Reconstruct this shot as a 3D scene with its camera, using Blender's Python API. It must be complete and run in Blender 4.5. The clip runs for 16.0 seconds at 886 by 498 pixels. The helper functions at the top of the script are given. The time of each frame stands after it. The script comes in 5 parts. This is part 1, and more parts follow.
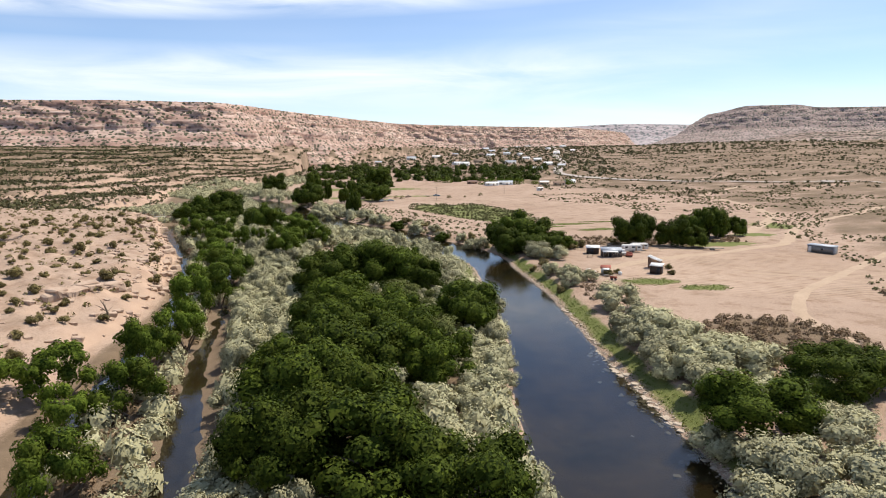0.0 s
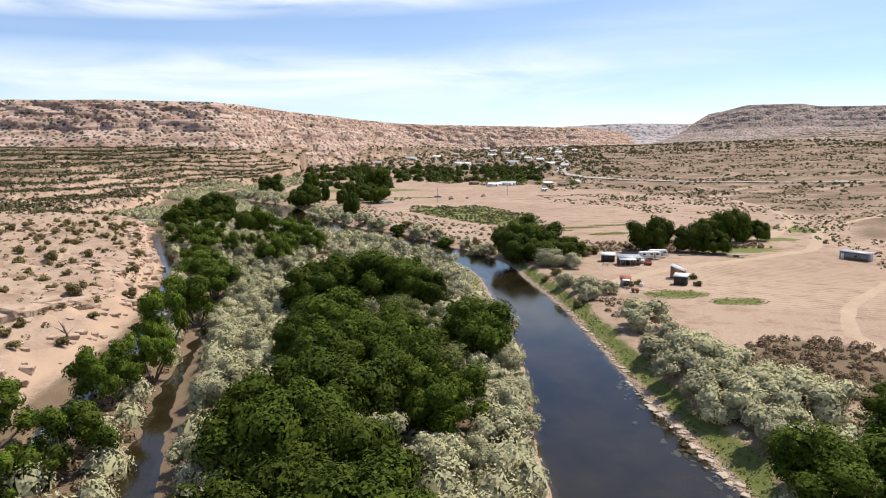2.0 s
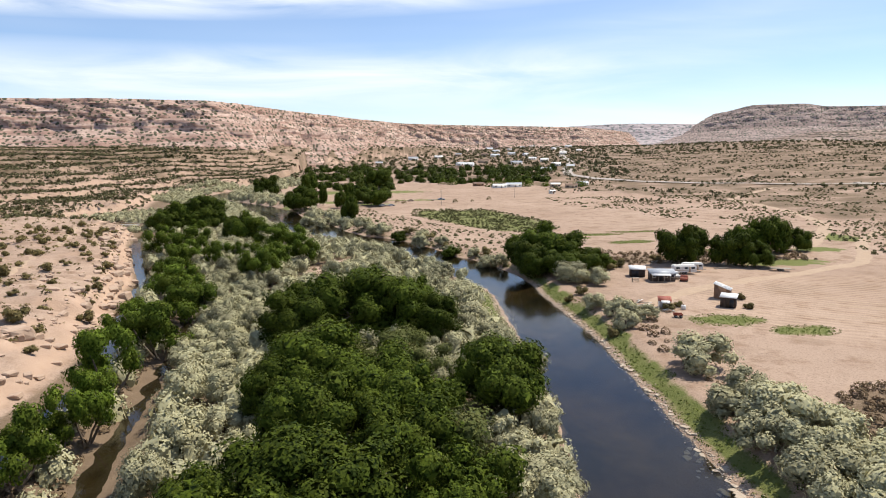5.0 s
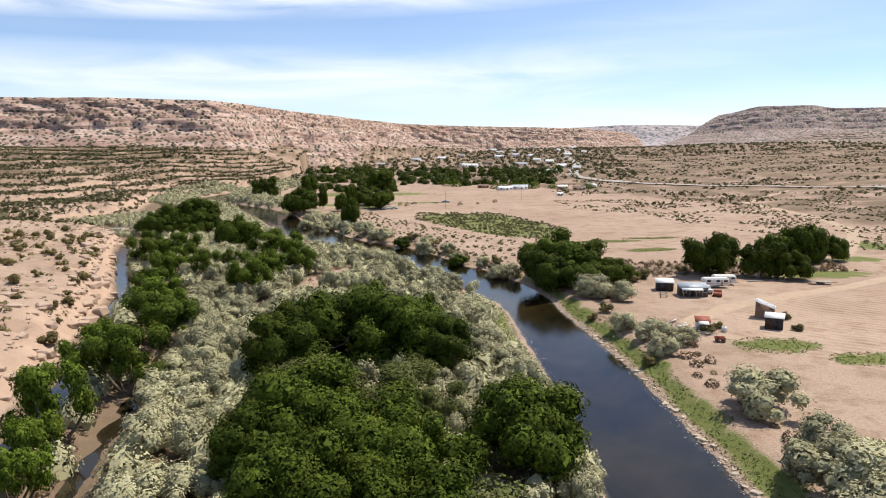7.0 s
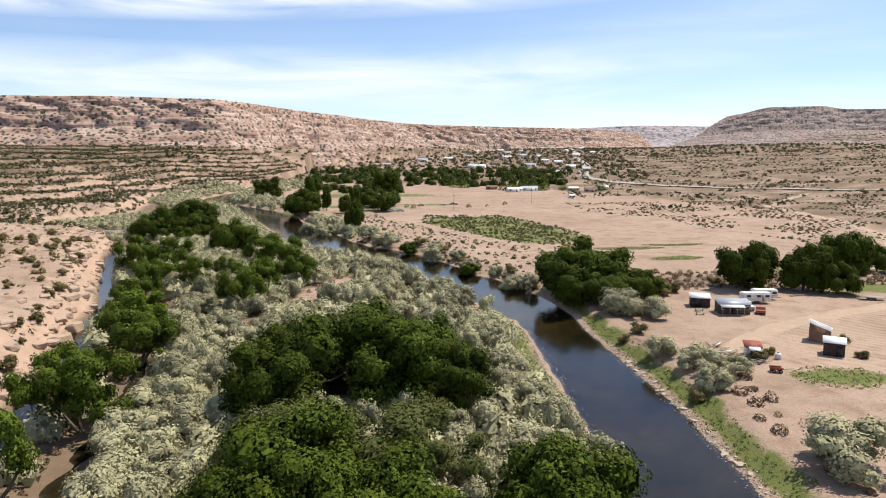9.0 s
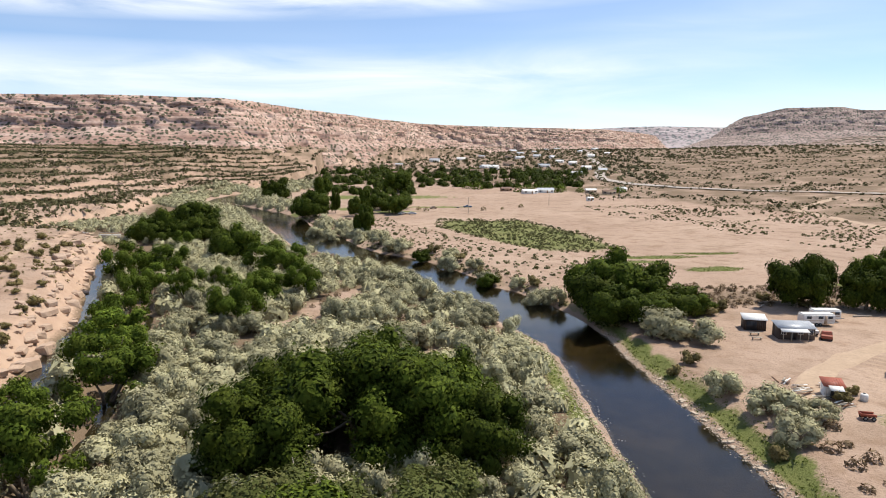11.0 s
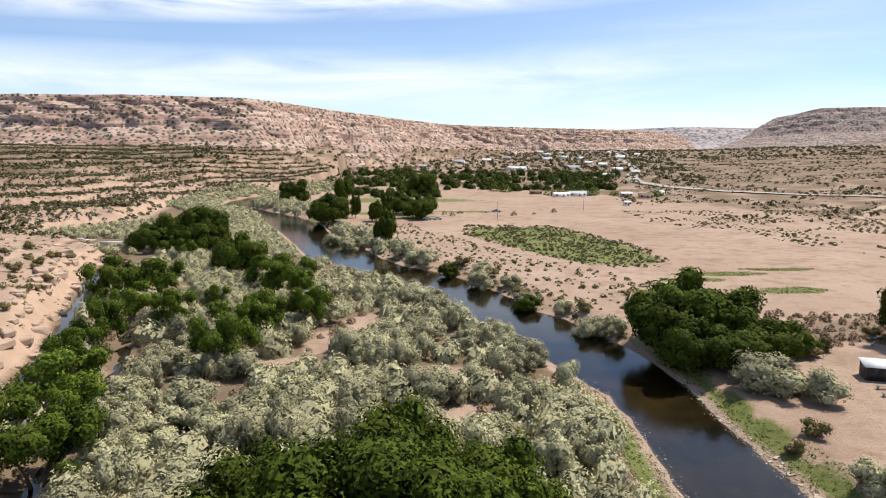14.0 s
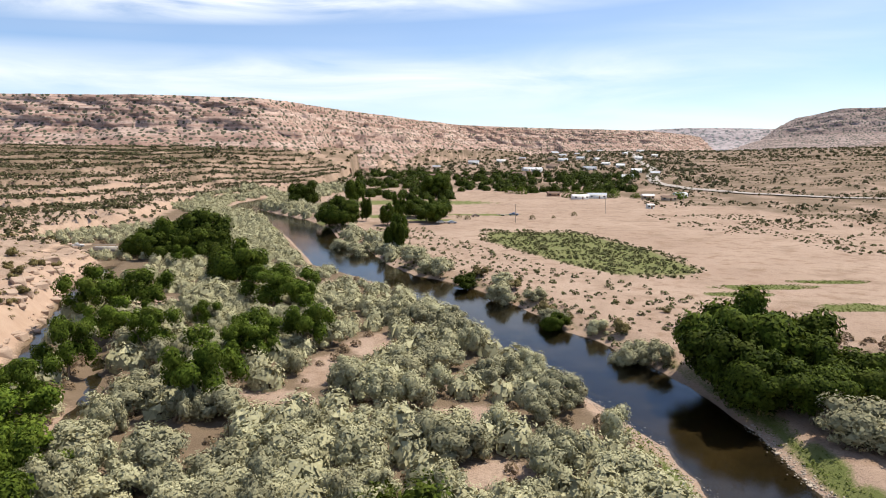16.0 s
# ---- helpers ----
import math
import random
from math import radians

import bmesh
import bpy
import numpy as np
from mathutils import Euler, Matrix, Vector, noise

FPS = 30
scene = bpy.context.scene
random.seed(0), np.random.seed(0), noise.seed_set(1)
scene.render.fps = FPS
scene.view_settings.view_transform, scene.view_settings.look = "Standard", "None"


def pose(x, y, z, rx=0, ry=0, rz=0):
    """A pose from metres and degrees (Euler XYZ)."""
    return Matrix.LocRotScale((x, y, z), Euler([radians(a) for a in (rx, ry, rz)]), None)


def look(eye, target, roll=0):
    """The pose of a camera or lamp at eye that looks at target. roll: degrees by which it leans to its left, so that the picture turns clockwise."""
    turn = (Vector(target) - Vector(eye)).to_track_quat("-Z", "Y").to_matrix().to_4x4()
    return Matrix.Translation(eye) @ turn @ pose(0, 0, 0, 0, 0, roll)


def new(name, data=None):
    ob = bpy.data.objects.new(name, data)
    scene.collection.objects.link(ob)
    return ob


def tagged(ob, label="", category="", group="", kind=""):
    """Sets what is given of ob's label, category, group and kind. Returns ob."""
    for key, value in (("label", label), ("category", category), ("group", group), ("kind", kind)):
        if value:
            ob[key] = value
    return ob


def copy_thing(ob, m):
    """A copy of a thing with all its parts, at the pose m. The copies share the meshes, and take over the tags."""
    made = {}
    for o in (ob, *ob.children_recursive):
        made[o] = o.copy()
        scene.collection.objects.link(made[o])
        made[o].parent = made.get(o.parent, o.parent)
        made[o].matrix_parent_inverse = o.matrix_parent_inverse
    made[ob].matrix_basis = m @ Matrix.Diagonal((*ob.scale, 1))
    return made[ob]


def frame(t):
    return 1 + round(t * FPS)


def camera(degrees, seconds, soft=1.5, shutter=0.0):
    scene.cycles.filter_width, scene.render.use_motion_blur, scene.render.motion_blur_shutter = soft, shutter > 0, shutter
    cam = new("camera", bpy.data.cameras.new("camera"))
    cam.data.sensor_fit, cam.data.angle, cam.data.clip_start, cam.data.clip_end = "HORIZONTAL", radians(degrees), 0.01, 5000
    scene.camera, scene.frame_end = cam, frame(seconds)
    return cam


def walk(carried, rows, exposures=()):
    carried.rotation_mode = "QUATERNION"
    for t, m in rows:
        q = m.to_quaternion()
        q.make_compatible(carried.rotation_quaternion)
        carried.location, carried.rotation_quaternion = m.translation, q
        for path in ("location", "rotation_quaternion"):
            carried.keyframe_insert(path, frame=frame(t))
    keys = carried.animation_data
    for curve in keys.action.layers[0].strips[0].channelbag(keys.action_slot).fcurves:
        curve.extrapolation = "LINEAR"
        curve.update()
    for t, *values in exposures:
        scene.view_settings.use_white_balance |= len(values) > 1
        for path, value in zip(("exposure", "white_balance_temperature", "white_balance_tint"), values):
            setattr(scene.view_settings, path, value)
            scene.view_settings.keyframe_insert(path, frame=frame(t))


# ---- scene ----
cam = camera(68.2, 16.0, 1.0)
PATH = [
    (0, (-0.255, -1.302, 34.625), (-0.079, 0.668, 34.331), -0.5),
    (1, (-0.025, 6.442, 34.588), (0.15, 8.412, 34.294), -0.6),
    (2, (0.247, 14.175, 34.618), (0.422, 16.145, 34.324), -0.6),
    (3, (0.533, 21.775, 34.67), (0.707, 23.746, 34.376), -0.6),
    (4, (0.649, 29.088, 34.655), (0.822, 31.059, 34.361), -0.6),
    (6.5, (0.523, 48.494, 34.71), (0.691, 50.465, 34.418), -0.4),
    (7.5, (0.561, 55.94, 34.677), (0.722, 57.912, 34.387), -0.4),
    (8.5, (0.629, 63.322, 34.673), (0.781, 65.295, 34.383), -0.3),
    (9, (0.58, 67.169, 34.682), (0.728, 69.143, 34.392), -0.2),
    (11.5, (0.146, 87.484, 34.759), (0.247, 89.46, 34.471), -0.0),
    (12.5, (0.02, 95.827, 34.765), (0.09, 97.805, 34.479), 0.0),
    (13.5, (-0.123, 104.284, 34.732), (-0.07, 106.262, 34.446), 0.0),
    (14.5, (-0.61, 112.43, 34.588), (-0.576, 114.41, 34.303), 0.1),
    (15.5, (-0.778, 120.675, 34.42), (-0.765, 122.654, 34.137), 0.1),
    (16, (-0.886, 124.901, 34.395), (-0.881, 126.881, 34.112), 0.1),
]
walk(cam, [(t, look(eye, target, roll)) for t, eye, target, roll in PATH])

# ---- light ----
SUN_ELEV, SUN_AZ = radians(60), radians(60)      # azimuth counted from north (+y) to east (+x)
world = bpy.data.worlds.new("sky")
scene.world = world
world.use_nodes = True
wn, wl = world.node_tree.nodes, world.node_tree.links
wn.clear()


def sky_math(op, a, b=0.0, c=0.0):
    n = wn.new("ShaderNodeMath")
    n.operation = op
    for i, v in enumerate((a, b, c)):
        if isinstance(v, (int, float)):
            n.inputs[i].default_value = v
        else:
            wl.new(v, n.inputs[i])
    return n.outputs[0]


sky = wn.new("ShaderNodeTexSky")
sky.sky_type, sky.sun_disc = "NISHITA", False
sky.sun_elevation, sky.sun_rotation = SUN_ELEV, SUN_AZ
sky.altitude, sky.air_density, sky.dust_density, sky.ozone_density = 1600, 1.0, 0.6, 1.0
coord = wn.new("ShaderNodeTexCoord")
sep = wn.new("ShaderNodeSeparateXYZ")
wl.new(coord.outputs["Generated"], sep.inputs[0])
squash = wn.new("ShaderNodeMapping")
squash.inputs["Scale"].default_value = (1.0, 1.0, 7.0)
squash.inputs["Rotation"].default_value = (0, radians(3), 0)
wl.new(coord.outputs["Generated"], squash.inputs[0])
wisp = wn.new("ShaderNodeTexNoise")
wisp.inputs["Scale"].default_value, wisp.inputs["Detail"].default_value = 2.6, 8
wisp.inputs["Roughness"].default_value, wisp.inputs["Distortion"].default_value = 0.55, 0.6
wl.new(squash.outputs[0], wisp.inputs["Vector"])
broad = wn.new("ShaderNodeTexNoise")
broad.inputs["Scale"].default_value, broad.inputs["Detail"].default_value = 1.1, 3
wl.new(squash.outputs[0], broad.inputs["Vector"])
# cirrus: two long banks, low over the mesas and higher up, broken by the wisps
up = sep.outputs["Z"]
tilt = sky_math("MULTIPLY_ADD", sep.outputs["X"], -0.02, up)
low = sky_math("MULTIPLY", sky_math("ABSOLUTE", sky_math("SUBTRACT", tilt, 0.113)), -18.0)
low = sky_math("MAXIMUM", sky_math("ADD", low, 0.85), 0.0)
high = sky_math("MULTIPLY", sky_math("ABSOLUTE", sky_math("SUBTRACT", sky_math("MULTIPLY_ADD", sep.outputs["X"], -0.05, up), 0.226)), -26.0)
high = sky_math("MULTIPLY", sky_math("MAXIMUM", sky_math("ADD", high, 0.9), 0.0), 2.3)
east = sky_math("MULTIPLY_ADD", sep.outputs["X"], -1.1, 0.75)
east = sky_math("MINIMUM", sky_math("MAXIMUM", east, 0.15), 1.0)
bank = sky_math("MULTIPLY", sky_math("ADD", low, high), east)
streak = sky_math("MULTIPLY_ADD", wisp.outputs["Fac"], 2.8, -0.78)
cloud = sky_math("MULTIPLY", sky_math("ADD", bank, sky_math("MULTIPLY_ADD", broad.outputs["Fac"], 1.2, -0.55)), streak)
haze = sky_math("MAXIMUM", sky_math("MULTIPLY_ADD", up, -3.0, 0.40), 0.10)
cloud = sky_math("MINIMUM", sky_math("MAXIMUM", sky_math("ADD", cloud, haze), 0.0), 1.0)
mixer = wn.new("ShaderNodeMix")
mixer.data_type = "RGBA"
wl.new(cloud, mixer.inputs["Factor"])
tint = wn.new("ShaderNodeMix")
tint.data_type, tint.blend_type = "RGBA", "MULTIPLY"
tint.inputs["Factor"].default_value = 1.0
tint.inputs["B"].default_value = (0.97, 1.07, 1.22, 1)
wl.new(sky.outputs[0], tint.inputs["A"])
wl.new(tint.outputs["Result"], mixer.inputs["A"])
mixer.inputs["B"].default_value = (9.1, 9.45, 9.8, 1)
back = wn.new("ShaderNodeBackground")
back.inputs["Strength"].default_value = 0.104
wl.new(mixer.outputs["Result"], back.inputs["Color"])
wl.new(back.outputs[0], wn.new("ShaderNodeOutputWorld").inputs[0])

sun = new("sun", bpy.data.lights.new("sun", "SUN"))
sun.data.energy, sun.data.angle, sun.data.color = 5.0, radians(0.5), (1.0, 0.92, 0.80)
toward = Vector((math.sin(SUN_AZ) * math.cos(SUN_ELEV), math.cos(SUN_AZ) * math.cos(SUN_ELEV), math.sin(SUN_ELEV)))
sun.matrix_world = look((0, 0, 200), Vector((0, 0, 200)) - toward)
scene.view_settings.exposure = 0.27


# ---- materials ----
def material(name):
    m = bpy.data.materials.new(name)
    m.use_nodes = True
    m.node_tree.nodes.clear()
    return m, m.node_tree.nodes, m.node_tree.links


def noise_node(n, l, scale, detail=4, vec=None, rough=0.55):
    t = n.new("ShaderNodeTexNoise")
    t.inputs["Scale"].default_value, t.inputs["Detail"].default_value, t.inputs["Roughness"].default_value = scale, detail, rough
    if vec is not None:
        l.new(vec, t.inputs["Vector"])
    return t.outputs["Fac"]


def mix_node(n, l, fac, a, b):
    m = n.new("ShaderNodeMix")
    m.data_type = "RGBA"
    for socket, v in (("Factor", fac), ("A", a), ("B", b)):
        if isinstance(v, tuple):
            m.inputs[socket].default_value = (*v, 1)
        elif isinstance(v, (int, float)):
            m.inputs[socket].default_value = v
        else:
            l.new(v, m.inputs[socket])
    return m.outputs["Result"]


def ramp_node(n, l, fac, lo, hi):
    r = n.new("ShaderNodeMapRange")
    r.inputs["From Min"].default_value, r.inputs["From Max"].default_value = lo, hi
    l.new(fac, r.inputs["Value"])
    return r.outputs[0]


def finish(n, l, color, rough=0.9, bump=None, strength=0.3, dist=0.1, metal=0.0, spec=0.3):
    p = n.new("ShaderNodeBsdfPrincipled")
    if isinstance(color, tuple):
        p.inputs["Base Color"].default_value = (*color, 1)
    else:
        l.new(color, p.inputs["Base Color"])
    p.inputs["Roughness"].default_value, p.inputs["Metallic"].default_value = rough, metal
    p.inputs["Specular IOR Level"].default_value = spec
    if bump is not None:
        b = n.new("ShaderNodeBump")
        b.inputs["Strength"].default_value, b.inputs["Distance"].default_value = strength, dist
        l.new(bump, b.inputs["Height"])
        l.new(b.outputs[0], p.inputs["Normal"])
    l.new(p.outputs[0], n.new("ShaderNodeOutputMaterial").inputs[0])


def place_vec(n):
    return n.new("ShaderNodeNewGeometry").outputs["Position"]


def simple(name, c1, c2, scale=2.0, rough=0.8, metal=0.0, bump=0.2):
    """A painted or natural surface with two tones, broken up at two scales."""
    m, n, l = material(name)
    v = n.new("ShaderNodeTexCoord").outputs["Object"]
    a = noise_node(n, l, scale, 5, v)
    b = noise_node(n, l, scale * 7, 4, v)
    c = mix_node(n, l, ramp_node(n, l, a, 0.3, 0.7), c1, c2)
    c = mix_node(n, l, ramp_node(n, l, b, 0.45, 0.8), c, tuple(x * 0.7 for x in c1))
    finish(n, l, c, rough, b, bump, 0.03, metal)
    return m


def foliage(name, dark, light, dry, through_amount=0.25):
    """Leaves: each one a little different, the whole plant too; light passes through."""
    m, n, l = material(name)
    isl = n.new("ShaderNodeNewGeometry").outputs["Random Per Island"]
    obj = n.new("ShaderNodeObjectInfo").outputs["Random"]
    patch = noise_node(n, l, 0.35, 3, place_vec(n))
    c = mix_node(n, l, isl, dark, light)
    c = mix_node(n, l, ramp_node(n, l, patch, 0.5, 0.95), c, dry)
    hsv = n.new("ShaderNodeHueSaturation")
    v = n.new("ShaderNodeMapRange")
    v.inputs["To Min"].default_value, v.inputs["To Max"].default_value = 0.72, 1.22
    l.new(obj, v.inputs["Value"])
    l.new(v.outputs[0], hsv.inputs["Value"])
    l.new(c, hsv.inputs["Color"])
    p = n.new("ShaderNodeBsdfPrincipled")
    l.new(hsv.outputs[0], p.inputs["Base Color"])
    p.inputs["Roughness"].default_value = 0.75
    p.inputs["Specular IOR Level"].default_value = 0.08
    t = n.new("ShaderNodeBsdfTranslucent")
    l.new(hsv.outputs[0], t.inputs["Color"])
    s = n.new("ShaderNodeMixShader")
    s.inputs[0].default_value = through_amount
    l.new(p.outputs[0], s.inputs[1])
    l.new(t.outputs[0], s.inputs[2])
    l.new(s.outputs[0], n.new("ShaderNodeOutputMaterial").inputs[0])
    return m


M_COTTON = foliage("cottonwood_leaves", (0.017, 0.031, 0.003), (0.090, 0.122, 0.013), (0.098, 0.112, 0.015), 0.13)
M_BRIGHT = foliage("bright_leaves", (0.034, 0.060, 0.006), (0.145, 0.20, 0.024), (0.15, 0.17, 0.027), 0.25)
M_OLIVEDRY = foliage("sparse_leaves", (0.06, 0.075, 0.018), (0.13, 0.145, 0.045), (0.18, 0.155, 0.07), 0.2)
M_SILVER = foliage("silver_leaves", (0.31, 0.295, 0.175), (0.44, 0.42, 0.26), (0.38, 0.34, 0.19), 0.12)
M_JUNIPER = foliage("juniper_leaves", (0.115, 0.096, 0.036), (0.22, 0.18, 0.075), (0.24, 0.18, 0.085), 0.1)
M_SCRUB = foliage("scrub_leaves", (0.055, 0.058, 0.026), (0.13, 0.125, 0.058), (0.15, 0.115, 0.06), 0.1)
M_BRUSH = foliage("brush_leaves", (0.13, 0.09, 0.052), (0.26, 0.19, 0.115), (0.27, 0.17, 0.115), 0.1)
M_SAGE = foliage("sage_leaves", (0.085, 0.09, 0.034), (0.19, 0.19, 0.08), (0.22, 0.175, 0.09), 0.1)
M_GRASS = foliage("grass_blades", (0.075, 0.105, 0.018), (0.15, 0.18, 0.04), (0.20, 0.185, 0.07), 0.2)
M_BARK = simple("bark", (0.12, 0.09, 0.065), (0.20, 0.16, 0.12), 3.0, 0.95, 0, 0.6)
M_DEADWOOD = simple("dead_wood", (0.30, 0.26, 0.21), (0.42, 0.37, 0.31), 3.0, 0.9, 0, 0.5)


def ground_material():
    m, n, l = material("desert_ground")
    pos = place_vec(n)
    cover = n.new("ShaderNodeAttribute")
    cover.attribute_name = "cover"
    sp = n.new("ShaderNodeSeparateColor")
    l.new(cover.outputs["Color"], sp.inputs[0])
    big, mid, fine = noise_node(n, l, 0.02, 5, pos), noise_node(n, l, 0.25, 6, pos), noise_node(n, l, 3.0, 5, pos, 0.7)
    sand = mix_node(n, l, ramp_node(n, l, big, 0.3, 0.7), (0.335, 0.238, 0.176), (0.43, 0.320, 0.243))
    patchy = noise_node(n, l, 0.07, 6, pos, 0.62)
    sand = mix_node(n, l, ramp_node(n, l, patchy, 0.52, 0.72), sand, (0.26, 0.185, 0.13))
    sand = mix_node(n, l, ramp_node(n, l, mid, 0.5, 0.74), sand, (0.25, 0.165, 0.11))
    sand = mix_node(n, l, ramp_node(n, l, fine, 0.48, 0.78), sand, (0.185, 0.13, 0.09))
    litter = mix_node(n, l, mid, (0.11, 0.078, 0.05), (0.225, 0.165, 0.11))
    turf = mix_node(n, l, mid, (0.09, 0.12, 0.03), (0.19, 0.19, 0.07))
    bed = mix_node(n, l, ramp_node(n, l, patchy, 0.35, 0.65), (0.060, 0.046, 0.030), (0.20, 0.125, 0.055))
    hug = n.new("ShaderNodeMath")
    hug.operation = "MULTIPLY_ADD"
    l.new(fine, hug.inputs[0])
    hug.inputs[1].default_value = 0.9
    hug.inputs[2].default_value = -0.45

    def edged(w):
        """A weight with a ragged edge."""
        a = n.new("ShaderNodeMath")
        a.operation = "ADD"
        l.new(w, a.inputs[0])
        l.new(hug.outputs[0], a.inputs[1])
        return ramp_node(n, l, a.outputs[0], 0.3, 0.7)

    # harrow marks curving over the bare field
    rows = n.new("ShaderNodeMapping")
    rows.vector_type = "POINT"
    rows.inputs["Location"].default_value = (-150, -235, 0)
    l.new(pos, rows.inputs[0])
    wave = n.new("ShaderNodeTexWave")
    wave.wave_type, wave.rings_direction = "RINGS", "Z"
    wave.inputs["Scale"].default_value, wave.inputs["Distortion"].default_value = 0.15, 9.0
    wave.inputs["Detail"].default_value, wave.inputs["Detail Scale"].default_value = 4, 0.25
    l.new(rows.outputs[0], wave.inputs["Vector"])
    tilled = n.new("ShaderNodeMath")
    tilled.operation = "MULTIPLY"
    l.new(cover.outputs["Alpha"], tilled.inputs[0])
    l.new(ramp_node(n, l, wave.outputs["Fac"], 0.25, 0.95), tilled.inputs[1])
    sand = mix_node(n, l, tilled.outputs[0], sand, (0.50, 0.37, 0.265))
    nz = n.new("ShaderNodeSeparateXYZ")
    l.new(n.new("ShaderNodeNewGeometry").outputs["Normal"], nz.inputs[0])
    ledge = mix_node(n, l, mid, (0.33, 0.215, 0.15), (0.52, 0.385, 0.285))
    sand = mix_node(n, l, ramp_node(n, l, nz.outputs["Z"], 0.98, 0.86), sand, ledge)
    c = mix_node(n, l, edged(sp.outputs[0]), sand, litter)
    c = mix_node(n, l, edged(sp.outputs[1]), c, turf)
    c = mix_node(n, l, edged(sp.outputs[2]), c, bed)
    finish(n, l, c, 0.95, fine, 0.7, 0.25, 0, 0.1)
    return m


def rock_material(name, pale, red, veg, speck=0.5, grain=0.16):
    """Bedded sandstone with scrub on its gentler ledges."""
    m, n, l = material(name)
    pos = place_vec(n)
    mp = n.new("ShaderNodeMapping")
    mp.inputs["Scale"].default_value = (0.006, 0.006, 0.22)
    l.new(pos, mp.inputs[0])
    beds = noise_node(n, l, 1.0, 6, mp.outputs[0], 0.65)
    mid, fine = noise_node(n, l, 0.03, 6, pos), noise_node(n, l, 0.22, 6, pos, 0.75)
    c = mix_node(n, l, ramp_node(n, l, beds, 0.42, 0.58), red, pale)
    thin = n.new("ShaderNodeMapping")
    thin.inputs["Scale"].default_value = (0.02, 0.02, 0.75)
    l.new(pos, thin.inputs[0])
    seams = noise_node(n, l, 1.0, 5, thin.outputs[0], 0.7)
    c = mix_node(n, l, ramp_node(n, l, mid, 0.5, 0.8), c, tuple(x * 0.85 for x in red))
    c = mix_node(n, l, ramp_node(n, l, seams, 0.52, 0.70), c, tuple(x * 0.62 for x in red))
    c = mix_node(n, l, ramp_node(n, l, fine, 0.52, 0.75), c, tuple(x * 0.6 for x in red))
    vo = n.new("ShaderNodeTexVoronoi")
    vo.inputs["Scale"].default_value = grain
    l.new(pos, vo.inputs["Vector"])
    dots = ramp_node(n, l, vo.outputs["Distance"], 0.46, 0.30)
    nz = n.new("ShaderNodeSeparateXYZ")
    l.new(n.new("ShaderNodeNewGeometry").outputs["Normal"], nz.inputs[0])
    flat = ramp_node(n, l, nz.outputs["Z"], 0.25, 0.75)
    w = n.new("ShaderNodeMath")
    w.operation = "MULTIPLY"
    l.new(dots, w.inputs[0])
    l.new(flat, w.inputs[1])
    w2 = n.new("ShaderNodeMath")
    w2.operation = "MULTIPLY"
    l.new(w.outputs[0], w2.inputs[0])
    w2.inputs[1].default_value = speck * 2
    w2.use_clamp = True
    c = mix_node(n, l, w2.outputs[0], c, veg)
    finish(n, l, c, 0.95, fine, 0.9, 1.5, 0, 0.1)
    return m


def water_material():
    m, n, l = material("river_water")
    pos = place_vec(n)
    mp = n.new("ShaderNodeMapping")
    mp.inputs["Scale"].default_value = (1.0, 0.45, 1.0)
    l.new(pos, mp.inputs[0])
    rip, swell = noise_node(n, l, 2.2, 5, mp.outputs[0], 0.6), noise_node(n, l, 0.25, 3, mp.outputs[0])
    ad = n.new("ShaderNodeMath")
    ad.operation = "MULTIPLY"
    l.new(rip, ad.inputs[0])
    l.new(ramp_node(n, l, swell, 0.35, 0.75), ad.inputs[1])
    b = n.new("ShaderNodeBump")
    b.inputs["Strength"].default_value, b.inputs["Distance"].default_value = 0.40, 0.06
    l.new(ad.outputs[0], b.inputs["Height"])
    gl = n.new("ShaderNodeBsdfGlossy")
    gl.inputs["Roughness"].default_value = 0.10
    l.new(b.outputs[0], gl.inputs["Normal"])
    tr = n.new("ShaderNodeBsdfTransparent")
    tr.inputs["Color"].default_value = (0.40, 0.42, 0.38, 1)
    fr = n.new("ShaderNodeFresnel")
    fr.inputs["IOR"].default_value = 1.55
    l.new(b.outputs[0], fr.inputs["Normal"])
    s = n.new("ShaderNodeMixShader")
    l.new(fr.outputs[0], s.inputs[0])
    l.new(tr.outputs[0], s.inputs[1])
    l.new(gl.outputs[0], s.inputs[2])
    l.new(s.outputs[0], n.new("ShaderNodeOutputMaterial").inputs[0])
    return m


M_GROUND = ground_material()
M_CLIFF = rock_material("sandstone", (0.56, 0.42, 0.35), (0.38, 0.245, 0.195), (0.085, 0.085, 0.055), 0.8, 0.17)
M_MESA = rock_material("far_sandstone", (0.42, 0.335, 0.305), (0.30, 0.225, 0.20), (0.10, 0.105, 0.085), 0.8, 0.13)
M_HILL = rock_material("scrubby_rock", (0.40, 0.31, 0.26), (0.27, 0.20, 0.165), (0.06, 0.065, 0.045), 1.0, 0.10)
# far mesa: air haze is painted into these pale grey-mauve tones
M_HAZEMESA = rock_material("haze_tinted_rock", (0.46, 0.41, 0.41), (0.38, 0.33, 0.335), (0.17, 0.18, 0.18), 0.8, 0.06)
M_BOULDER = simple("boulder", (0.48, 0.36, 0.27), (0.36, 0.25, 0.18), 0.8, 0.95, 0, 0.7)
M_PEBBLE = simple("pale_stone", (0.50, 0.42, 0.33), (0.36, 0.29, 0.22), 1.5, 0.9, 0, 0.5)
M_WATER = water_material()
M_DIRT = simple("packed_dirt", (0.43, 0.32, 0.225), (0.37, 0.27, 0.185), 0.3, 0.95, 0, 0.2)
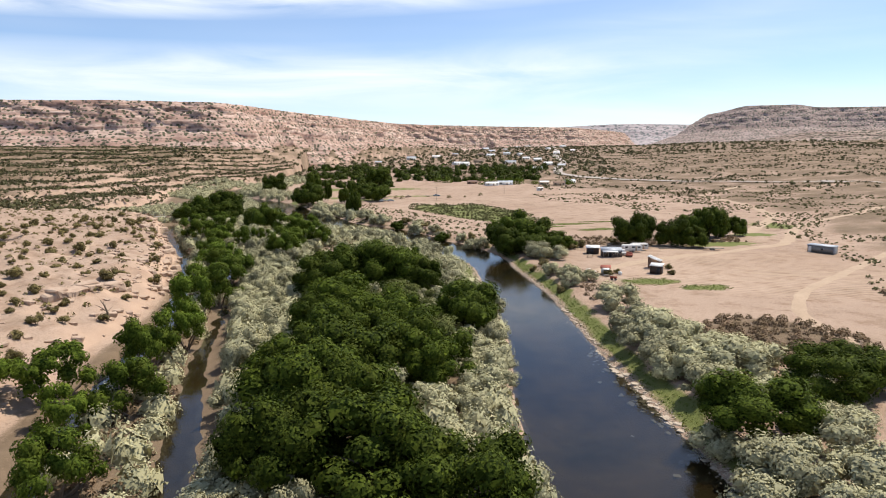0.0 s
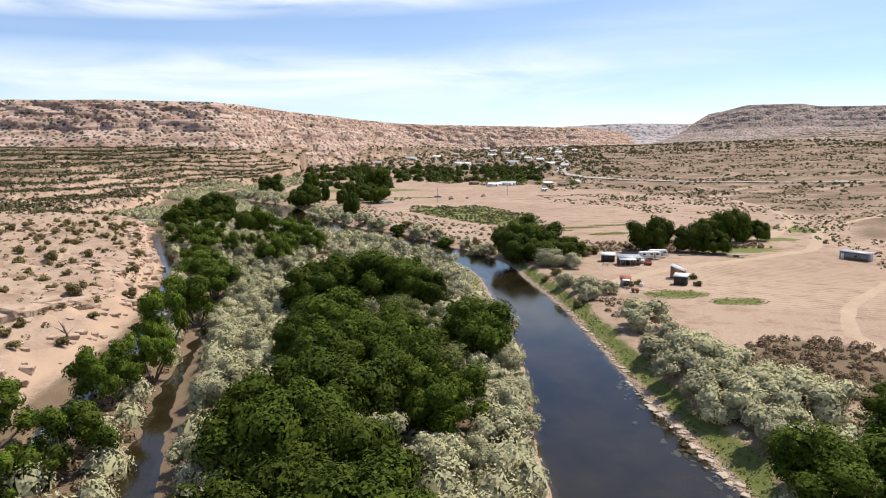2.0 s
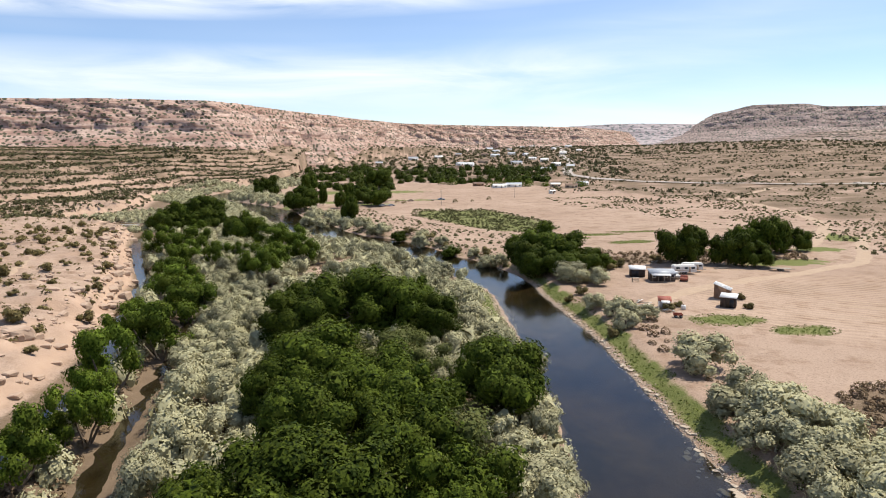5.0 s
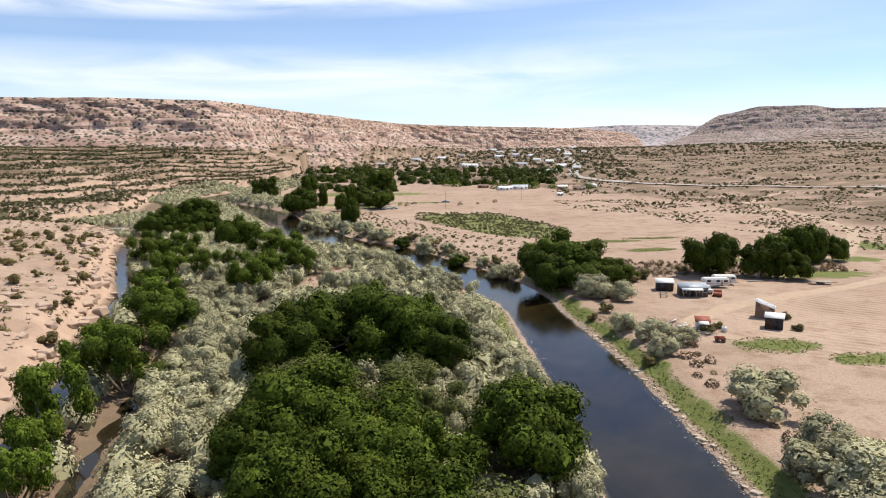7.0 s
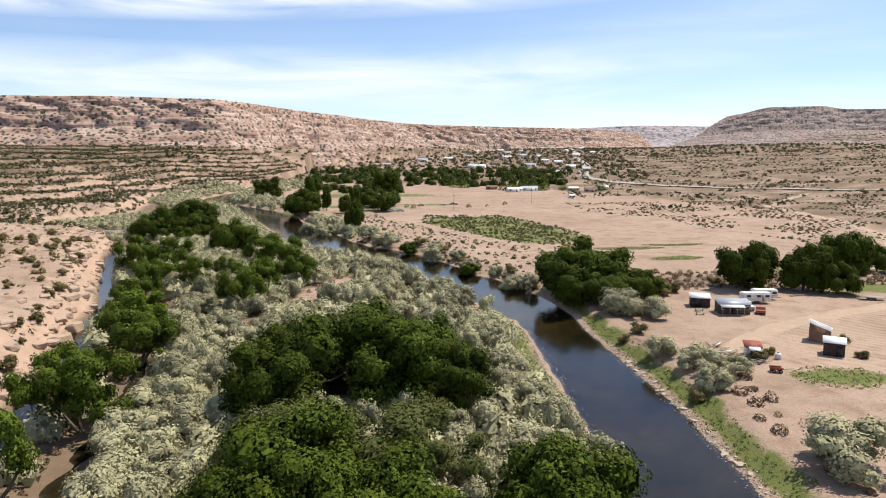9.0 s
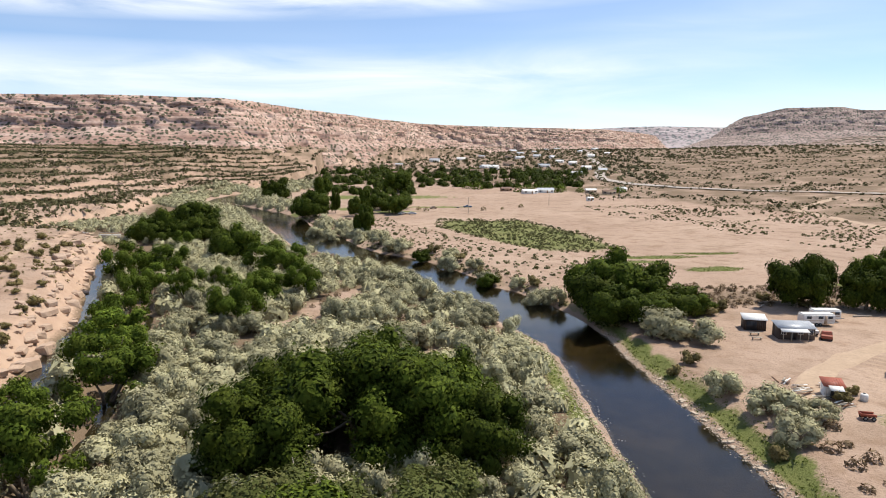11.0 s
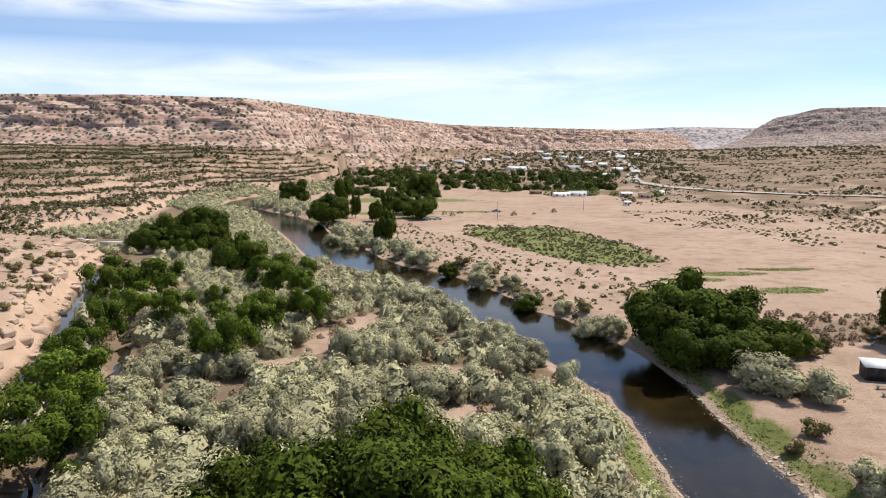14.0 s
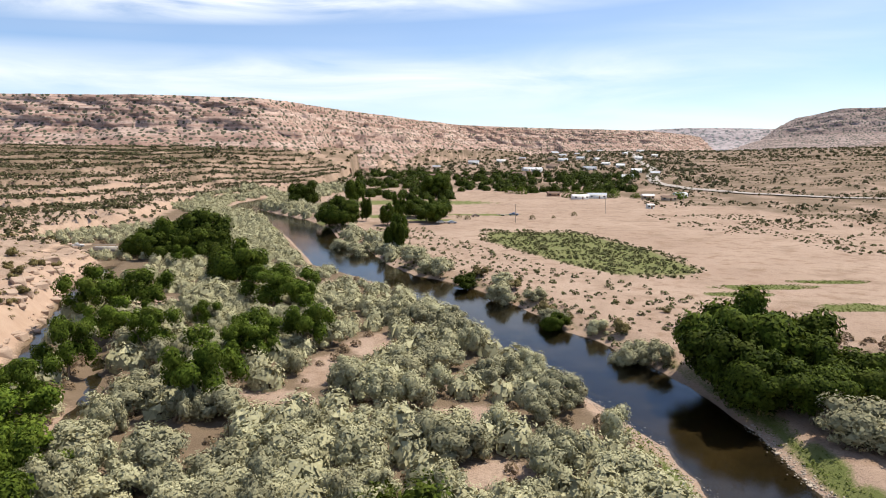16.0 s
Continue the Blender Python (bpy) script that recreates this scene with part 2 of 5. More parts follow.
M_ASPHALT = simple("worn_asphalt", (0.34, 0.30, 0.26), (0.40, 0.35, 0.30), 0.2, 0.9, 0, 0.2)
M_CONCRETE = simple("concrete", (0.45, 0.42, 0.37), (0.36, 0.33, 0.29), 1.0, 0.9)
M_ROOF = simple("pale_metal_roof", (0.74, 0.74, 0.73), (0.64, 0.64, 0.63), 0.8, 0.6, 0.0, 0.1)
M_ROOFGREY = simple("grey_metal_roof", (0.36, 0.39, 0.43), (0.45, 0.47, 0.50), 0.8, 0.5, 0.2, 0.1)
# brown boards darkened: shadow on the walls is put into the colour
M_SHADEWOOD = simple("shade_dark_boards", (0.06, 0.042, 0.033), (0.09, 0.065, 0.05), 2.0, 0.85)
M_WOOD = simple("brown_boards", (0.20, 0.115, 0.07), (0.28, 0.17, 0.11), 2.0, 0.85)
M_WHITE = simple("white_siding", (0.75, 0.74, 0.71), (0.62, 0.60, 0.56), 1.0, 0.6)
M_TAN = simple("tan_wall", (0.42, 0.33, 0.24), (0.34, 0.26, 0.19), 1.0, 0.85)
M_BROWNROOF = simple("brown_roof", (0.16, 0.10, 0.075), (0.22, 0.15, 0.11), 1.0, 0.85)
# near-black door panels: the shade of a doorway put into the colour
M_OPENINGSHADE = simple("opening_shade", (0.02, 0.02, 0.022), (0.035, 0.035, 0.04), 1.0, 0.3)
M_GLASS = simple("window_glass", (0.03, 0.035, 0.04), (0.05, 0.055, 0.06), 1.0, 0.08)
M_RED = simple("rusty_red_paint", (0.35, 0.09, 0.05), (0.24, 0.08, 0.05), 1.5, 0.6)
M_RUBBER = simple("tyre_rubber", (0.02, 0.02, 0.02), (0.035, 0.034, 0.032), 4.0, 0.9)
M_BLUE = simple("blue_paint", (0.08, 0.14, 0.25), (0.10, 0.16, 0.27), 1.0, 0.4)
M_STEEL = simple("weathered_steel", (0.30, 0.30, 0.30), (0.22, 0.21, 0.20), 2.0, 0.5, 0.6)


# ---- mesh helpers ----
def mesh_of(name, verts, faces, mat, smooth=False, normals=None):
    """A mesh from arrays of vertices and of equal-sized faces."""
    verts, faces = np.asarray(verts, np.float32), np.asarray(faces, np.int32)
    me = bpy.data.meshes.new(name)
    k = faces.shape[1]
    me.vertices.add(len(verts))
    me.vertices.foreach_set("co", verts.ravel())
    me.loops.add(faces.size)
    me.loops.foreach_set("vertex_index", faces.ravel())
    me.polygons.add(len(faces))
    me.polygons.foreach_set("loop_start", np.arange(0, faces.size, k, dtype=np.int32))
    me.polygons.foreach_set("loop_total", np.full(len(faces), k, np.int32))
    if smooth:
        me.polygons.foreach_set("use_smooth", np.ones(len(faces), bool))
    me.update(calc_edges=True)
    me.validate()
    if mat:
        me.materials.append(mat)
    if normals is not None:
        me.polygons.foreach_set("use_smooth", np.ones(len(faces), bool))
        me.normals_split_custom_set_from_vertices(np.asarray(normals, np.float32))
    return me


def part(name, me, parent, label=""):
    ob = new(name, me)
    ob.parent = parent
    return tagged(ob, label) if label else ob


def thing(name, label, category, group="", kind="", at=None):
    ob = new(name)
    if at is not None:
        ob.matrix_basis = at
    return tagged(ob, label, category, group, kind)


BOX = np.array([(x, y, z) for x in (-.5, .5) for y in (-.5, .5) for z in (-.5, .5)])
BOXF = np.array([(0, 1, 3, 2), (4, 6, 7, 5), (0, 4, 5, 1), (2, 3, 7, 6), (0, 2, 6, 4), (1, 5, 7, 3)])


def boxes(name, rows, mat):
    """One mesh out of boxes given as centre, size and turn about z in degrees (and a lean about x)."""
    v, f = [], []
    for i, (c, size, *turn) in enumerate(rows):
        m = Euler((radians(turn[1]) if len(turn) > 1 else 0, radians(turn[2]) if len(turn) > 2 else 0, radians(turn[0]) if turn else 0)).to_matrix()
        v.append((BOX * size) @ np.array(m).T + np.array(c))
        f.append(BOXF + 8 * i)
    return mesh_of(name, np.concatenate(v), np.concatenate(f), mat)


def tube(points, radii, sides=7):
    """Vertices and faces of a tapered tube through points."""
    pts = np.asarray(points, float)
    v, f = [], []
    for i, p in enumerate(pts):
        d = pts[min(i + 1, len(pts) - 1)] - pts[max(i - 1, 0)]
        d /= np.linalg.norm(d) + 1e-9
        a = np.cross(d, (0.3, 1, 0.2))
        a /= np.linalg.norm(a) + 1e-9
        b = np.cross(d, a)
        for k in range(sides):
            w = 2 * math.pi * k / sides
            v.append(p + radii[i] * (math.cos(w) * a + math.sin(w) * b))
    for i in range(len(pts) - 1):
        for k in range(sides):
            k2 = (k + 1) % sides
            f.append((i * sides + k, i * sides + k2, (i + 1) * sides + k2, (i + 1) * sides + k))
    return np.array(v), np.array(f)


def leaf_quads(rng, centres, outward, size, lift=0.3):
    """Pointed leaf sprays facing roughly outward."""
    n = len(centres)
    nor = outward + rng.normal(0, 0.5, (n, 3)) + (0, 0, lift)
    nor /= np.linalg.norm(nor, axis=1, keepdims=True) + 1e-9
    a = np.cross(nor, rng.normal(0, 1, (n, 3)))
    a /= np.linalg.norm(a, axis=1, keepdims=True) + 1e-9
    b = np.cross(nor, a)
    s = size * rng.uniform(0.55, 1.35, (n, 1))
    w = s * rng.uniform(0.45, 0.8, (n, 1))
    v = np.stack([centres - a * s * 0.55 - b * w * 0.5, centres + a * s * 0.6, centres - a * s * 0.35 + b * w * 0.75], 1).reshape(-1, 3)
    soft = outward * 0.9 + nor * 0.4
    soft /= np.linalg.norm(soft, axis=1, keepdims=True) + 1e-9
    return v, np.arange(3 * n).reshape(n, 3), np.repeat(soft, 3, axis=0)


def lobes(rng, R, H, base, count, spread=0.62, lobe=0.42):
    """Ellipsoid clumps that make up a crown of radius R, from height base to H."""
    out = []
    for i in range(count):
        w = rng.uniform(0, 2 * math.pi)
        d = R * spread * math.sqrt(rng.uniform(0.02, 1))
        z = base + (H - base) * rng.uniform(0.2, 0.80) * (1 - 0.35 * (d / R) ** 2)
        r = R * lobe * rng.uniform(0.7, 1.25)
        out.append((np.array((d * math.cos(w), d * math.sin(w), z)), np.array((r, r, min(r * rng.uniform(0.7, 1.0), (H - base) * 0.45)))))
    return out


def ball():
    """Vertices and faces of a small round mass."""
    bm = bmesh.new()
    bmesh.ops.create_icosphere(bm, subdivisions=2, radius=1.0)
    v, f = np.array([p.co[:] for p in bm.verts]), np.array([[p.index for p in q.verts] for q in bm.faces])
    bm.free()
    return v, f


BALL_V, BALL_F = ball()


def masses(rng, centres, radii):
    """The inner foliage: coarser, overlapping sprays that close the heart of each clump."""
    n, k = len(centres), len(BALL_F)
    tri = BALL_V[BALL_F]
    mid = tri.mean(axis=1, keepdims=True)
    tri = mid + (tri - mid) * 1.25
    v = np.broadcast_to(tri, (n, k, 3, 3)) * (1 + 0.13 * rng.normal(0, 1, (n, k, 1, 1)).clip(-2, 1.6))
    v = v + rng.normal(0, 0.11, (n, k, 3, 3))
    v = centres[:, None, None] + v * radii[:, None, None]
    nor = np.broadcast_to(mid + (0, 0, 0.2), (n, k, 3, 3)) + rng.normal(0, 0.25, (n, k, 1, 3))
    return v.reshape(-1, 3), np.arange(n * k * 3).reshape(-1, 3), nor.reshape(-1, 3)


def crown(rng, clumps, count, size, inner=0.25, heart=0.8):
    c, o = [], []
    mid = np.mean([p for p, _ in clumps], axis=0) - (0, 0, 0.5)
    areas = np.array([r[0] * r[0] for _, r in clumps])
    for (p, r), k in zip(clumps, (count * areas / areas.sum()).astype(int)):
        d = rng.normal(0, 1, (k, 3))
        d[:, 2] += 0.25
        d /= np.linalg.norm(d, axis=1, keepdims=True)
        # small tufts push the outline in and out
        t = rng.normal(0, 1, (14, 3))
        t /= np.linalg.norm(t, axis=1, keepdims=True)
        bump = 1 + 0.34 * np.clip((d @ t.T).max(1) - 0.8, 0, 1) * 5 - 0.12
        rad = bump * np.where(rng.random(k) < inner, rng.uniform(0.4, 0.9, k), rng.uniform(0.9, 1.06, k))
        c.append(p + d * r * rad[:, None])
        o.append(d + 0.35 * (p - mid) / (np.linalg.norm(p - mid) + 0.1))
    v, f, nor = leaf_quads(rng, np.concatenate(c), np.concatenate(o), size)
    hv, hf, hn = masses(rng, np.array([p for p, _ in clumps]), heart * np.array([r for _, r in clumps]))
    return np.concatenate([v, hv]), np.concatenate([f, hf + len(v)]), np.concatenate([nor, hn])


def merge(chunks):
    v, f, n = [], [], 0
    for a, b in chunks:
        v.append(a), f.append(b + n)
        n += len(a)
    return np.concatenate(v), np.concatenate(f)


def make_tree(name, label, category, group, leaves, seed, R, H, base, nlobes, nleaves, size, trunk_r, stems=1, bark=M_BARK, lobe=0.42, spread=0.62, inner=0.25, heart=0.66):
    """A tree or bush: trunk, limbs and a crown of many leaf sprays."""
    rng = np.random.default_rng(seed)
    cl = lobes(rng, R, H, base, nlobes, spread, lobe)
    root = thing(name, label, category, group)
    v, f, nor = crown(rng, cl, nleaves, size, inner, heart)
    part("crown", mesh_of("crown", v, f, leaves, normals=nor), root)
    if stems == 1:
        top = np.array((0, 0, base + (H - base) * 0.35))
        bend = rng.normal(0, 0.05 * R, 3) * (1, 1, 0)
        part("trunk", mesh_of("trunk", *tube([(0, 0, -0.4), (0, 0, 0.3), top / 2 + bend, top], [trunk_r * 1.5, trunk_r * 1.1, trunk_r * 0.85, trunk_r * 0.6]), bark, True), root)
        for p, r in cl[:5]:
            m2 = (top + p) / 2 + rng.normal(0, 0.06 * R, 3)
            part("limb", mesh_of("limb", *tube([top * 0.85, m2, p, p + (p - m2) * 0.35], [trunk_r * 0.5, trunk_r * 0.32, trunk_r * 0.18, 0.02], 5), bark, True), root)
    else:
        for p, r in cl[:stems]:
            foot = np.array((p[0], p[1], 0)) * 0.12 + (0, 0, -0.3)
            m2 = foot * 0.5 + p * 0.5 + rng.normal(0, 0.07 * R, 3) * (1, 1, 0.3)
            part("stem", mesh_of("stem", *tube([foot, foot * 0.75 + m2 * 0.25, m2, p, p * 1.25], [trunk_r * 1.3, trunk_r, trunk_r * 0.75, trunk_r * 0.4, 0.02], 6), bark, True), root)
    return root


# ---- lie of the land ----
def line(pairs):
    p = np.array(pairs, float)
    return lambda t: np.interp(t, p[:, 0], p[:, 1])


RIGHT_BANK = line([(-60, 30), (69, 36), (100, 36.5), (125, 38), (151, 39.5), (188, 38.5), (202, 39), (215, 37.5), (230, 34), (245, 28), (251, 24), (265, 20), (277, 15), (290, 9),
                   (301, 2), (311, -8), (329, -17), (367, -29), (390, -42), (433, -53), (445, -58), (474, -72), (500, -90), (540, -116), (600, -128), (700, -120), (900, -100)])
LEFT_BANK = line([(-60, 8), (63, 14.5), (89, 17.5), (109, 21), (132, 23), (147, 24.5), (178, 25.5), (190, 26), (199, 25), (208, 22), (218, 18.5), (228, 13), (238, 9), (251, 6),
                  (258, 3), (278, -7), (293, -15), (311, -27), (329, -42), (345, -47), (376, -58), (391, -63), (417, -73), (443, -83), (465, -91), (500, -114), (540, -140), (600, -148), (700, -140), (900, -118)])
SIDE = line([(-60, -24), (20, -32), (70, -39), (104, -43), (138, -45), (154, -49), (198, -61), (218, -65), (240, -74), (293, -95), (328, -104), (345, -110)])
ARM = line([(-60, -14), (20, -19), (64, -23), (88, -28), (108, -32), (130, -34.5), (153, -37.5), (166, -39.5), (194, -47), (213, -51), (228, -57), (250, -66)])
EDGE = line([(-60, -36), (20, -42), (70, -47), (104, -50), (138, -51), (154, -53.5), (198, -65), (218, -69), (240, -78), (293, -99), (328, -109), (345, -125), (362, -160), (400, -165),
             (440, -145), (500, -160), (560, -172), (700, -155), (900, -95), (1200, 30), (1700, 320)])


def fractal(x, y, scale, octaves=4, seed=0):
    """Smooth pseudo-random relief, about -1 to 1, from sums of turned waves."""
    rng = np.random.default_rng(seed)
    out = np.zeros(np.shape(x))
    amp, f = 1.0, 1.0 / scale
    for _ in range(octaves):
        acc = 0
        for k in range(4):
            w, p1, p2 = rng.uniform(0, 6.28, 3)
            u, v = x * math.cos(w) + y * math.sin(w), -x * math.sin(w) + y * math.cos(w)
            acc = acc + np.sin(6.28 * f * u + p1 + 1.3 * np.sin(6.28 * f * 0.7 * v + p2))
        out = out + amp * acc / 4
        amp, f = amp * 0.5, f * 2.03
    return out


PATCHES = {}


def patch(scale, octaves, seed):
    """The same relief laid down once on a grid, for quick single look-ups."""
    key = (scale, octaves, seed)
    if key not in PATCHES:
        gx, gy = np.meshgrid(np.arange(-1000, 1200, 4.0), np.arange(0, 2000, 4.0))
        PATCHES[key] = fractal(gx, gy, scale, octaves, seed)
    grid = PATCHES[key]
    return lambda x, y: grid[int(min(max(y, 0), 1990) / 4), int((min(max(x, -990), 1190) + 1000) / 4)]


def smooth(t, a, b):
    s = np.clip((t - a) / (b - a), 0, 1)
    return s * s * (3 - 2 * s)


def height(x, y):
    x, y = np.asarray(x, float), np.asarray(y, float)
    rb, lb, side, arm, edge = RIGHT_BANK(y), LEFT_BANK(y), SIDE(y), ARM(y), EDGE(y)
    n1, n2 = fractal(x, y, 60, 4, 1), fractal(x, y, 9, 3, 2)
    # flood plain and fields
    east = 2.0 + 0.25 * n1 + 0.008 * np.clip(x - 150, 0, 2000) + 0.01 * np.clip(y - 420, 0, 300)
    east = east + 0.037 * np.clip(y - 630, 0, 950) * (1 + 0.05 * n1)
    east = east + smooth(x - 0.35 * (y - 300), 150, 400) * 5 * (1 + 0.4 * n1) * smooth(y, 180, 330)
    isle = 1.1 + 0.25 * n1 + 0.12 * n2
    z = np.where(x > (rb + lb) / 2, east, isle)
    # left slopes: a bluff by the channel, then benches climbing to the cliffs
    dl = edge - x
    steep = np.where(y > 170, 4.0, 9.0)
    hill = 1.0 + 5.5 * (1 - np.exp(-np.clip(dl, 0, 2000) / steep)) + 0.035 * np.clip(dl, 0, 300) + 0.062 * np.clip(y - 430, 0, 560) * smooth(dl, 0, 160)
    hill = hill + (0.6 * n1 + 0.45 * n2 + 0.8 * fractal(x, y, 24, 4, 6)) * smooth(dl, 0, 10)
    step = hill / 5.0 + 0.9 * fractal(x, y, 330, 4, 8)
    bench = 5.0 * (np.floor(step) + smooth(step - np.floor(step), 0.72, 0.95))
    bench = bench - 4.5 * fractal(x, y, 330, 4, 8)
    hill = hill + (bench - hill) * smooth(y, 330, 430) * np.clip(0.75 + 0.55 * fractal(x, y, 90, 3, 13), 0.1, 0.95)
    z = z + (hill - z) * smooth(dl, -1.5, 2.5)
    z = np.where((y > 300) & (x < lb), z + 0.037 * np.clip(y - 630, 0, 950) * (1 - smooth(dl, -20, 60)), z)
    # the river: shelving banks
    sl = 1.0 / np.sqrt(1 + np.gradient(np.asarray(RIGHT_BANK(np.arange(-60, 901))), 1.0)[np.clip((y + 60).astype(int), 0, 960)] ** 2)
    s = np.minimum(x - lb, rb - x) * sl + 0.35 * n2
    z = np.where(s > -7, np.minimum(z, np.maximum(0.12 - 0.30 * s, -1.5) + np.clip(-s - 2, 0, 9) * 0.3), z)
    # side channels
    c1 = np.abs(x - side) - 2.3 - 0.5 * n2 + 0.6 * np.clip(y - 325, 0, 60)
    c2 = np.abs(x - arm) - 1.6 - 0.7 * n2 - 1.2 * smooth(-y, -125, -80) + np.clip(y - 232, 0, 30) * 0.4
    z = np.minimum(z, np.maximum(0.1 + 0.5 * c1, -0.8) + np.clip(c1 - 0.8, 0, 50) * 3.0)
    z = np.minimum(z, np.maximum(0.1 + 0.16 * c2, -0.3) + np.clip(c2 - 1.5, 0, 50) * 1.0)
    return z


def ground_z(x, y):
    return float(height(np.array([x]), np.array([y]))[0])


def graded(lo, hi, fine_lo, fine_hi, step, grow=1.09):
    """Coordinates that are dense in the middle and thin out towards the horizon."""
    mid = list(np.arange(fine_lo, fine_hi + step / 2, step))
    s, p = step, fine_hi
    while p < hi:
        s *= grow
        p += s
        mid.append(p)
    s, p = step, fine_lo
    while p > lo:
        s *= grow
        p -= s
        mid.insert(0, p)
    return np.array(mid)


TREE_SPOTS = []
SAND = [(2, 204, 6, 4), (5, 190, 4, 3), (-19, 224, 3, 7), (-13, 238, 4, 6), (-25, 211, 6, 4), (1.6, 76, 2.5, 4), (-52, 200, 3, 10), (-66, 268, 5, 8), (0, 218, 3, 3), (-35, 292, 6, 6), (-8, 176, 3, 2)]
GREENS = [(66, 155, 8, 5), (76, 146, 7, 4), (80, 285, 14, 3.5), (70, 277, 9, 3), (88, 262, 9, 4.5), (100, 292, 12, 3), (116, 214, 14, 6), (112, 238, 12, 5), (140, 236, 10, 7), (165, 262, 10, 14), (-70, 432, 22, 12), (-20, 560, 60, 22), (20, 480, 26, 6), (-58, 455, 12, 8), (-30, 470, 16, 12), (-5, 452, 14, 7)]


def shrub_field(x, y):
    """One inside the green scrub field on the east side."""
    a = smooth(x - np.interp(y, [298, 330, 375, 405], [48, 32, 16, 18]), -3, 3)
    b = smooth(np.interp(y, [298, 310, 350, 405], [66, 74, 72, 56]) - x, -3, 3)
    return a * b * smooth(y, 292, 306) * (1 - smooth(y, 398, 414))


def build_ground():
    xs = np.concatenate([graded(-3600, -118, -460, -121, 3.6), graded(-118, 3800, -118, 150, 1.25, 1.06)])
    ys = np.concatenate([graded(-500, 330, 40, 330, 1.25), graded(334, 4300, 333, 960, 3.4)])
    X, Y = np.meshgrid(xs, ys)
    Z = height(X, Y)
    nx, ny = len(xs), len(ys)
    idx = np.arange(nx * ny).reshape(ny, nx)
    f = np.stack([idx[:-1, :-1], idx[:-1, 1:], idx[1:, 1:], idx[1:, :-1]], -1).reshape(-1, 4)
    me = mesh_of("ground", np.stack([X, Y, Z], -1).reshape(-1, 3), f, M_GROUND, True)
    rb, lb, edge = RIGHT_BANK(Y), LEFT_BANK(Y), EDGE(Y)
    isle = smooth(X, edge - 1, edge + 2) * smooth(lb - X, -1, 2) * (Y < 560)
    litter = 0.75 * isle
    for cx, cy, rx, ry in SAND:
        litter = litter * smooth(((X - cx) / rx) ** 2 + ((Y - cy) / ry) ** 2 + 0.5 * fractal(X, Y, 6, 3, 16), 0.4, 1.7)
    litter = litter * (1 - smooth(X, lb - 5, lb - 2) * smooth(Y, 172, 190) * (1 - smooth(Y, 250, 275)))
    litter = np.maximum(litter, 0.8 * smooth(-(((X - 68) / 13) ** 2 + ((Y - 102) / 15) ** 2), -1.6, -0.6))
    litter = np.maximum(litter, 0.6 * smooth(-(((X - 88) / 40) ** 2 + ((Y - 226) / 9) ** 2), -1.5, -0.5))
    wild = smooth(X - np.interp(Y, [0, 100, 150, 215, 300, 420, 600], [62, 80, 118, 150, 190, 200, 120]), 0, 25)
    litter = np.maximum(litter, 0.8 * wild * (0.75 + 0.45 * fractal(X, Y, 45, 3, 9)))
    litter = np.maximum(litter, 0.62 * smooth(Y, 610, 720) * (0.8 + 0.4 * fractal(X, Y, 110, 3, 12)))
    litter = np.maximum(litter, 0.9 * smooth(edge - X, 30, 140) * (0.75 + 0.5 * fractal(X, Y, 70, 3, 10)))
    turf = np.zeros_like(X)
    turf = np.maximum(turf, 0.85 * smooth(X - rb, 0.2, 1.2) * (1 - smooth(X - rb + 1.2 * fractal(X, Y, 13, 3, 18), 2.6, 5.0)) * (1 - smooth(Y, 190, 240) * 0.5) * (Y < 330))
    turf = np.maximum(turf, 0.8 * smooth(lb - X, 0.5, 1.5) * (1 - smooth(lb - X, 3, 5)) * smooth(Y, 135, 150) * (1 - smooth(Y, 190, 205)))
    for cx, cy, rx, ry in GREENS:
        turf = np.maximum(turf, 0.75 * smooth(-(((X - cx) / rx) ** 2 + ((Y - cy) / ry) ** 2) - 0.45 * fractal(X, Y, 7, 4, 15), -1.35, -0.35))
    turf = np.maximum(turf, 0.68 * shrub_field(X, Y))
    bed = smooth(-Z, -0.12, 0.35)
    field = smooth(-(((X - 104) / 40) ** 2 + ((Y - 163) / 34) ** 2), -1.3, -0.6) * (1 - np.clip(wild, 0, 1))
    col = np.stack([np.clip(litter, 0, 1), np.clip(turf, 0, 1), bed, 0.38 * field], -1).astype(np.float32)
    at = me.attributes.new("cover", "FLOAT_COLOR", "POINT")
    at.data.foreach_set("color", col.ravel())
    tagged(new("ground", me), "pale sandy desert ground with river bed and scrub litter", "ground", kind="structure")


build_ground()
wxs, wys = np.linspace(-330, 60, 40), np.linspace(-60, 720, 79)
WX, WY = np.meshgrid(wxs, wys)
wi = np.arange(WX.size).reshape(WX.shape)
water = mesh_of("water", np.stack([WX, WY, np.zeros_like(WX)], -1).reshape(-1, 3),
                np.stack([wi[:-1, :-1], wi[:-1, 1:], wi[1:, 1:], wi[1:, :-1]], -1).reshape(-1, 4), M_WATER)
tagged(new("water", water), "dark blue river water with faint ripples", "water", kind="structure")


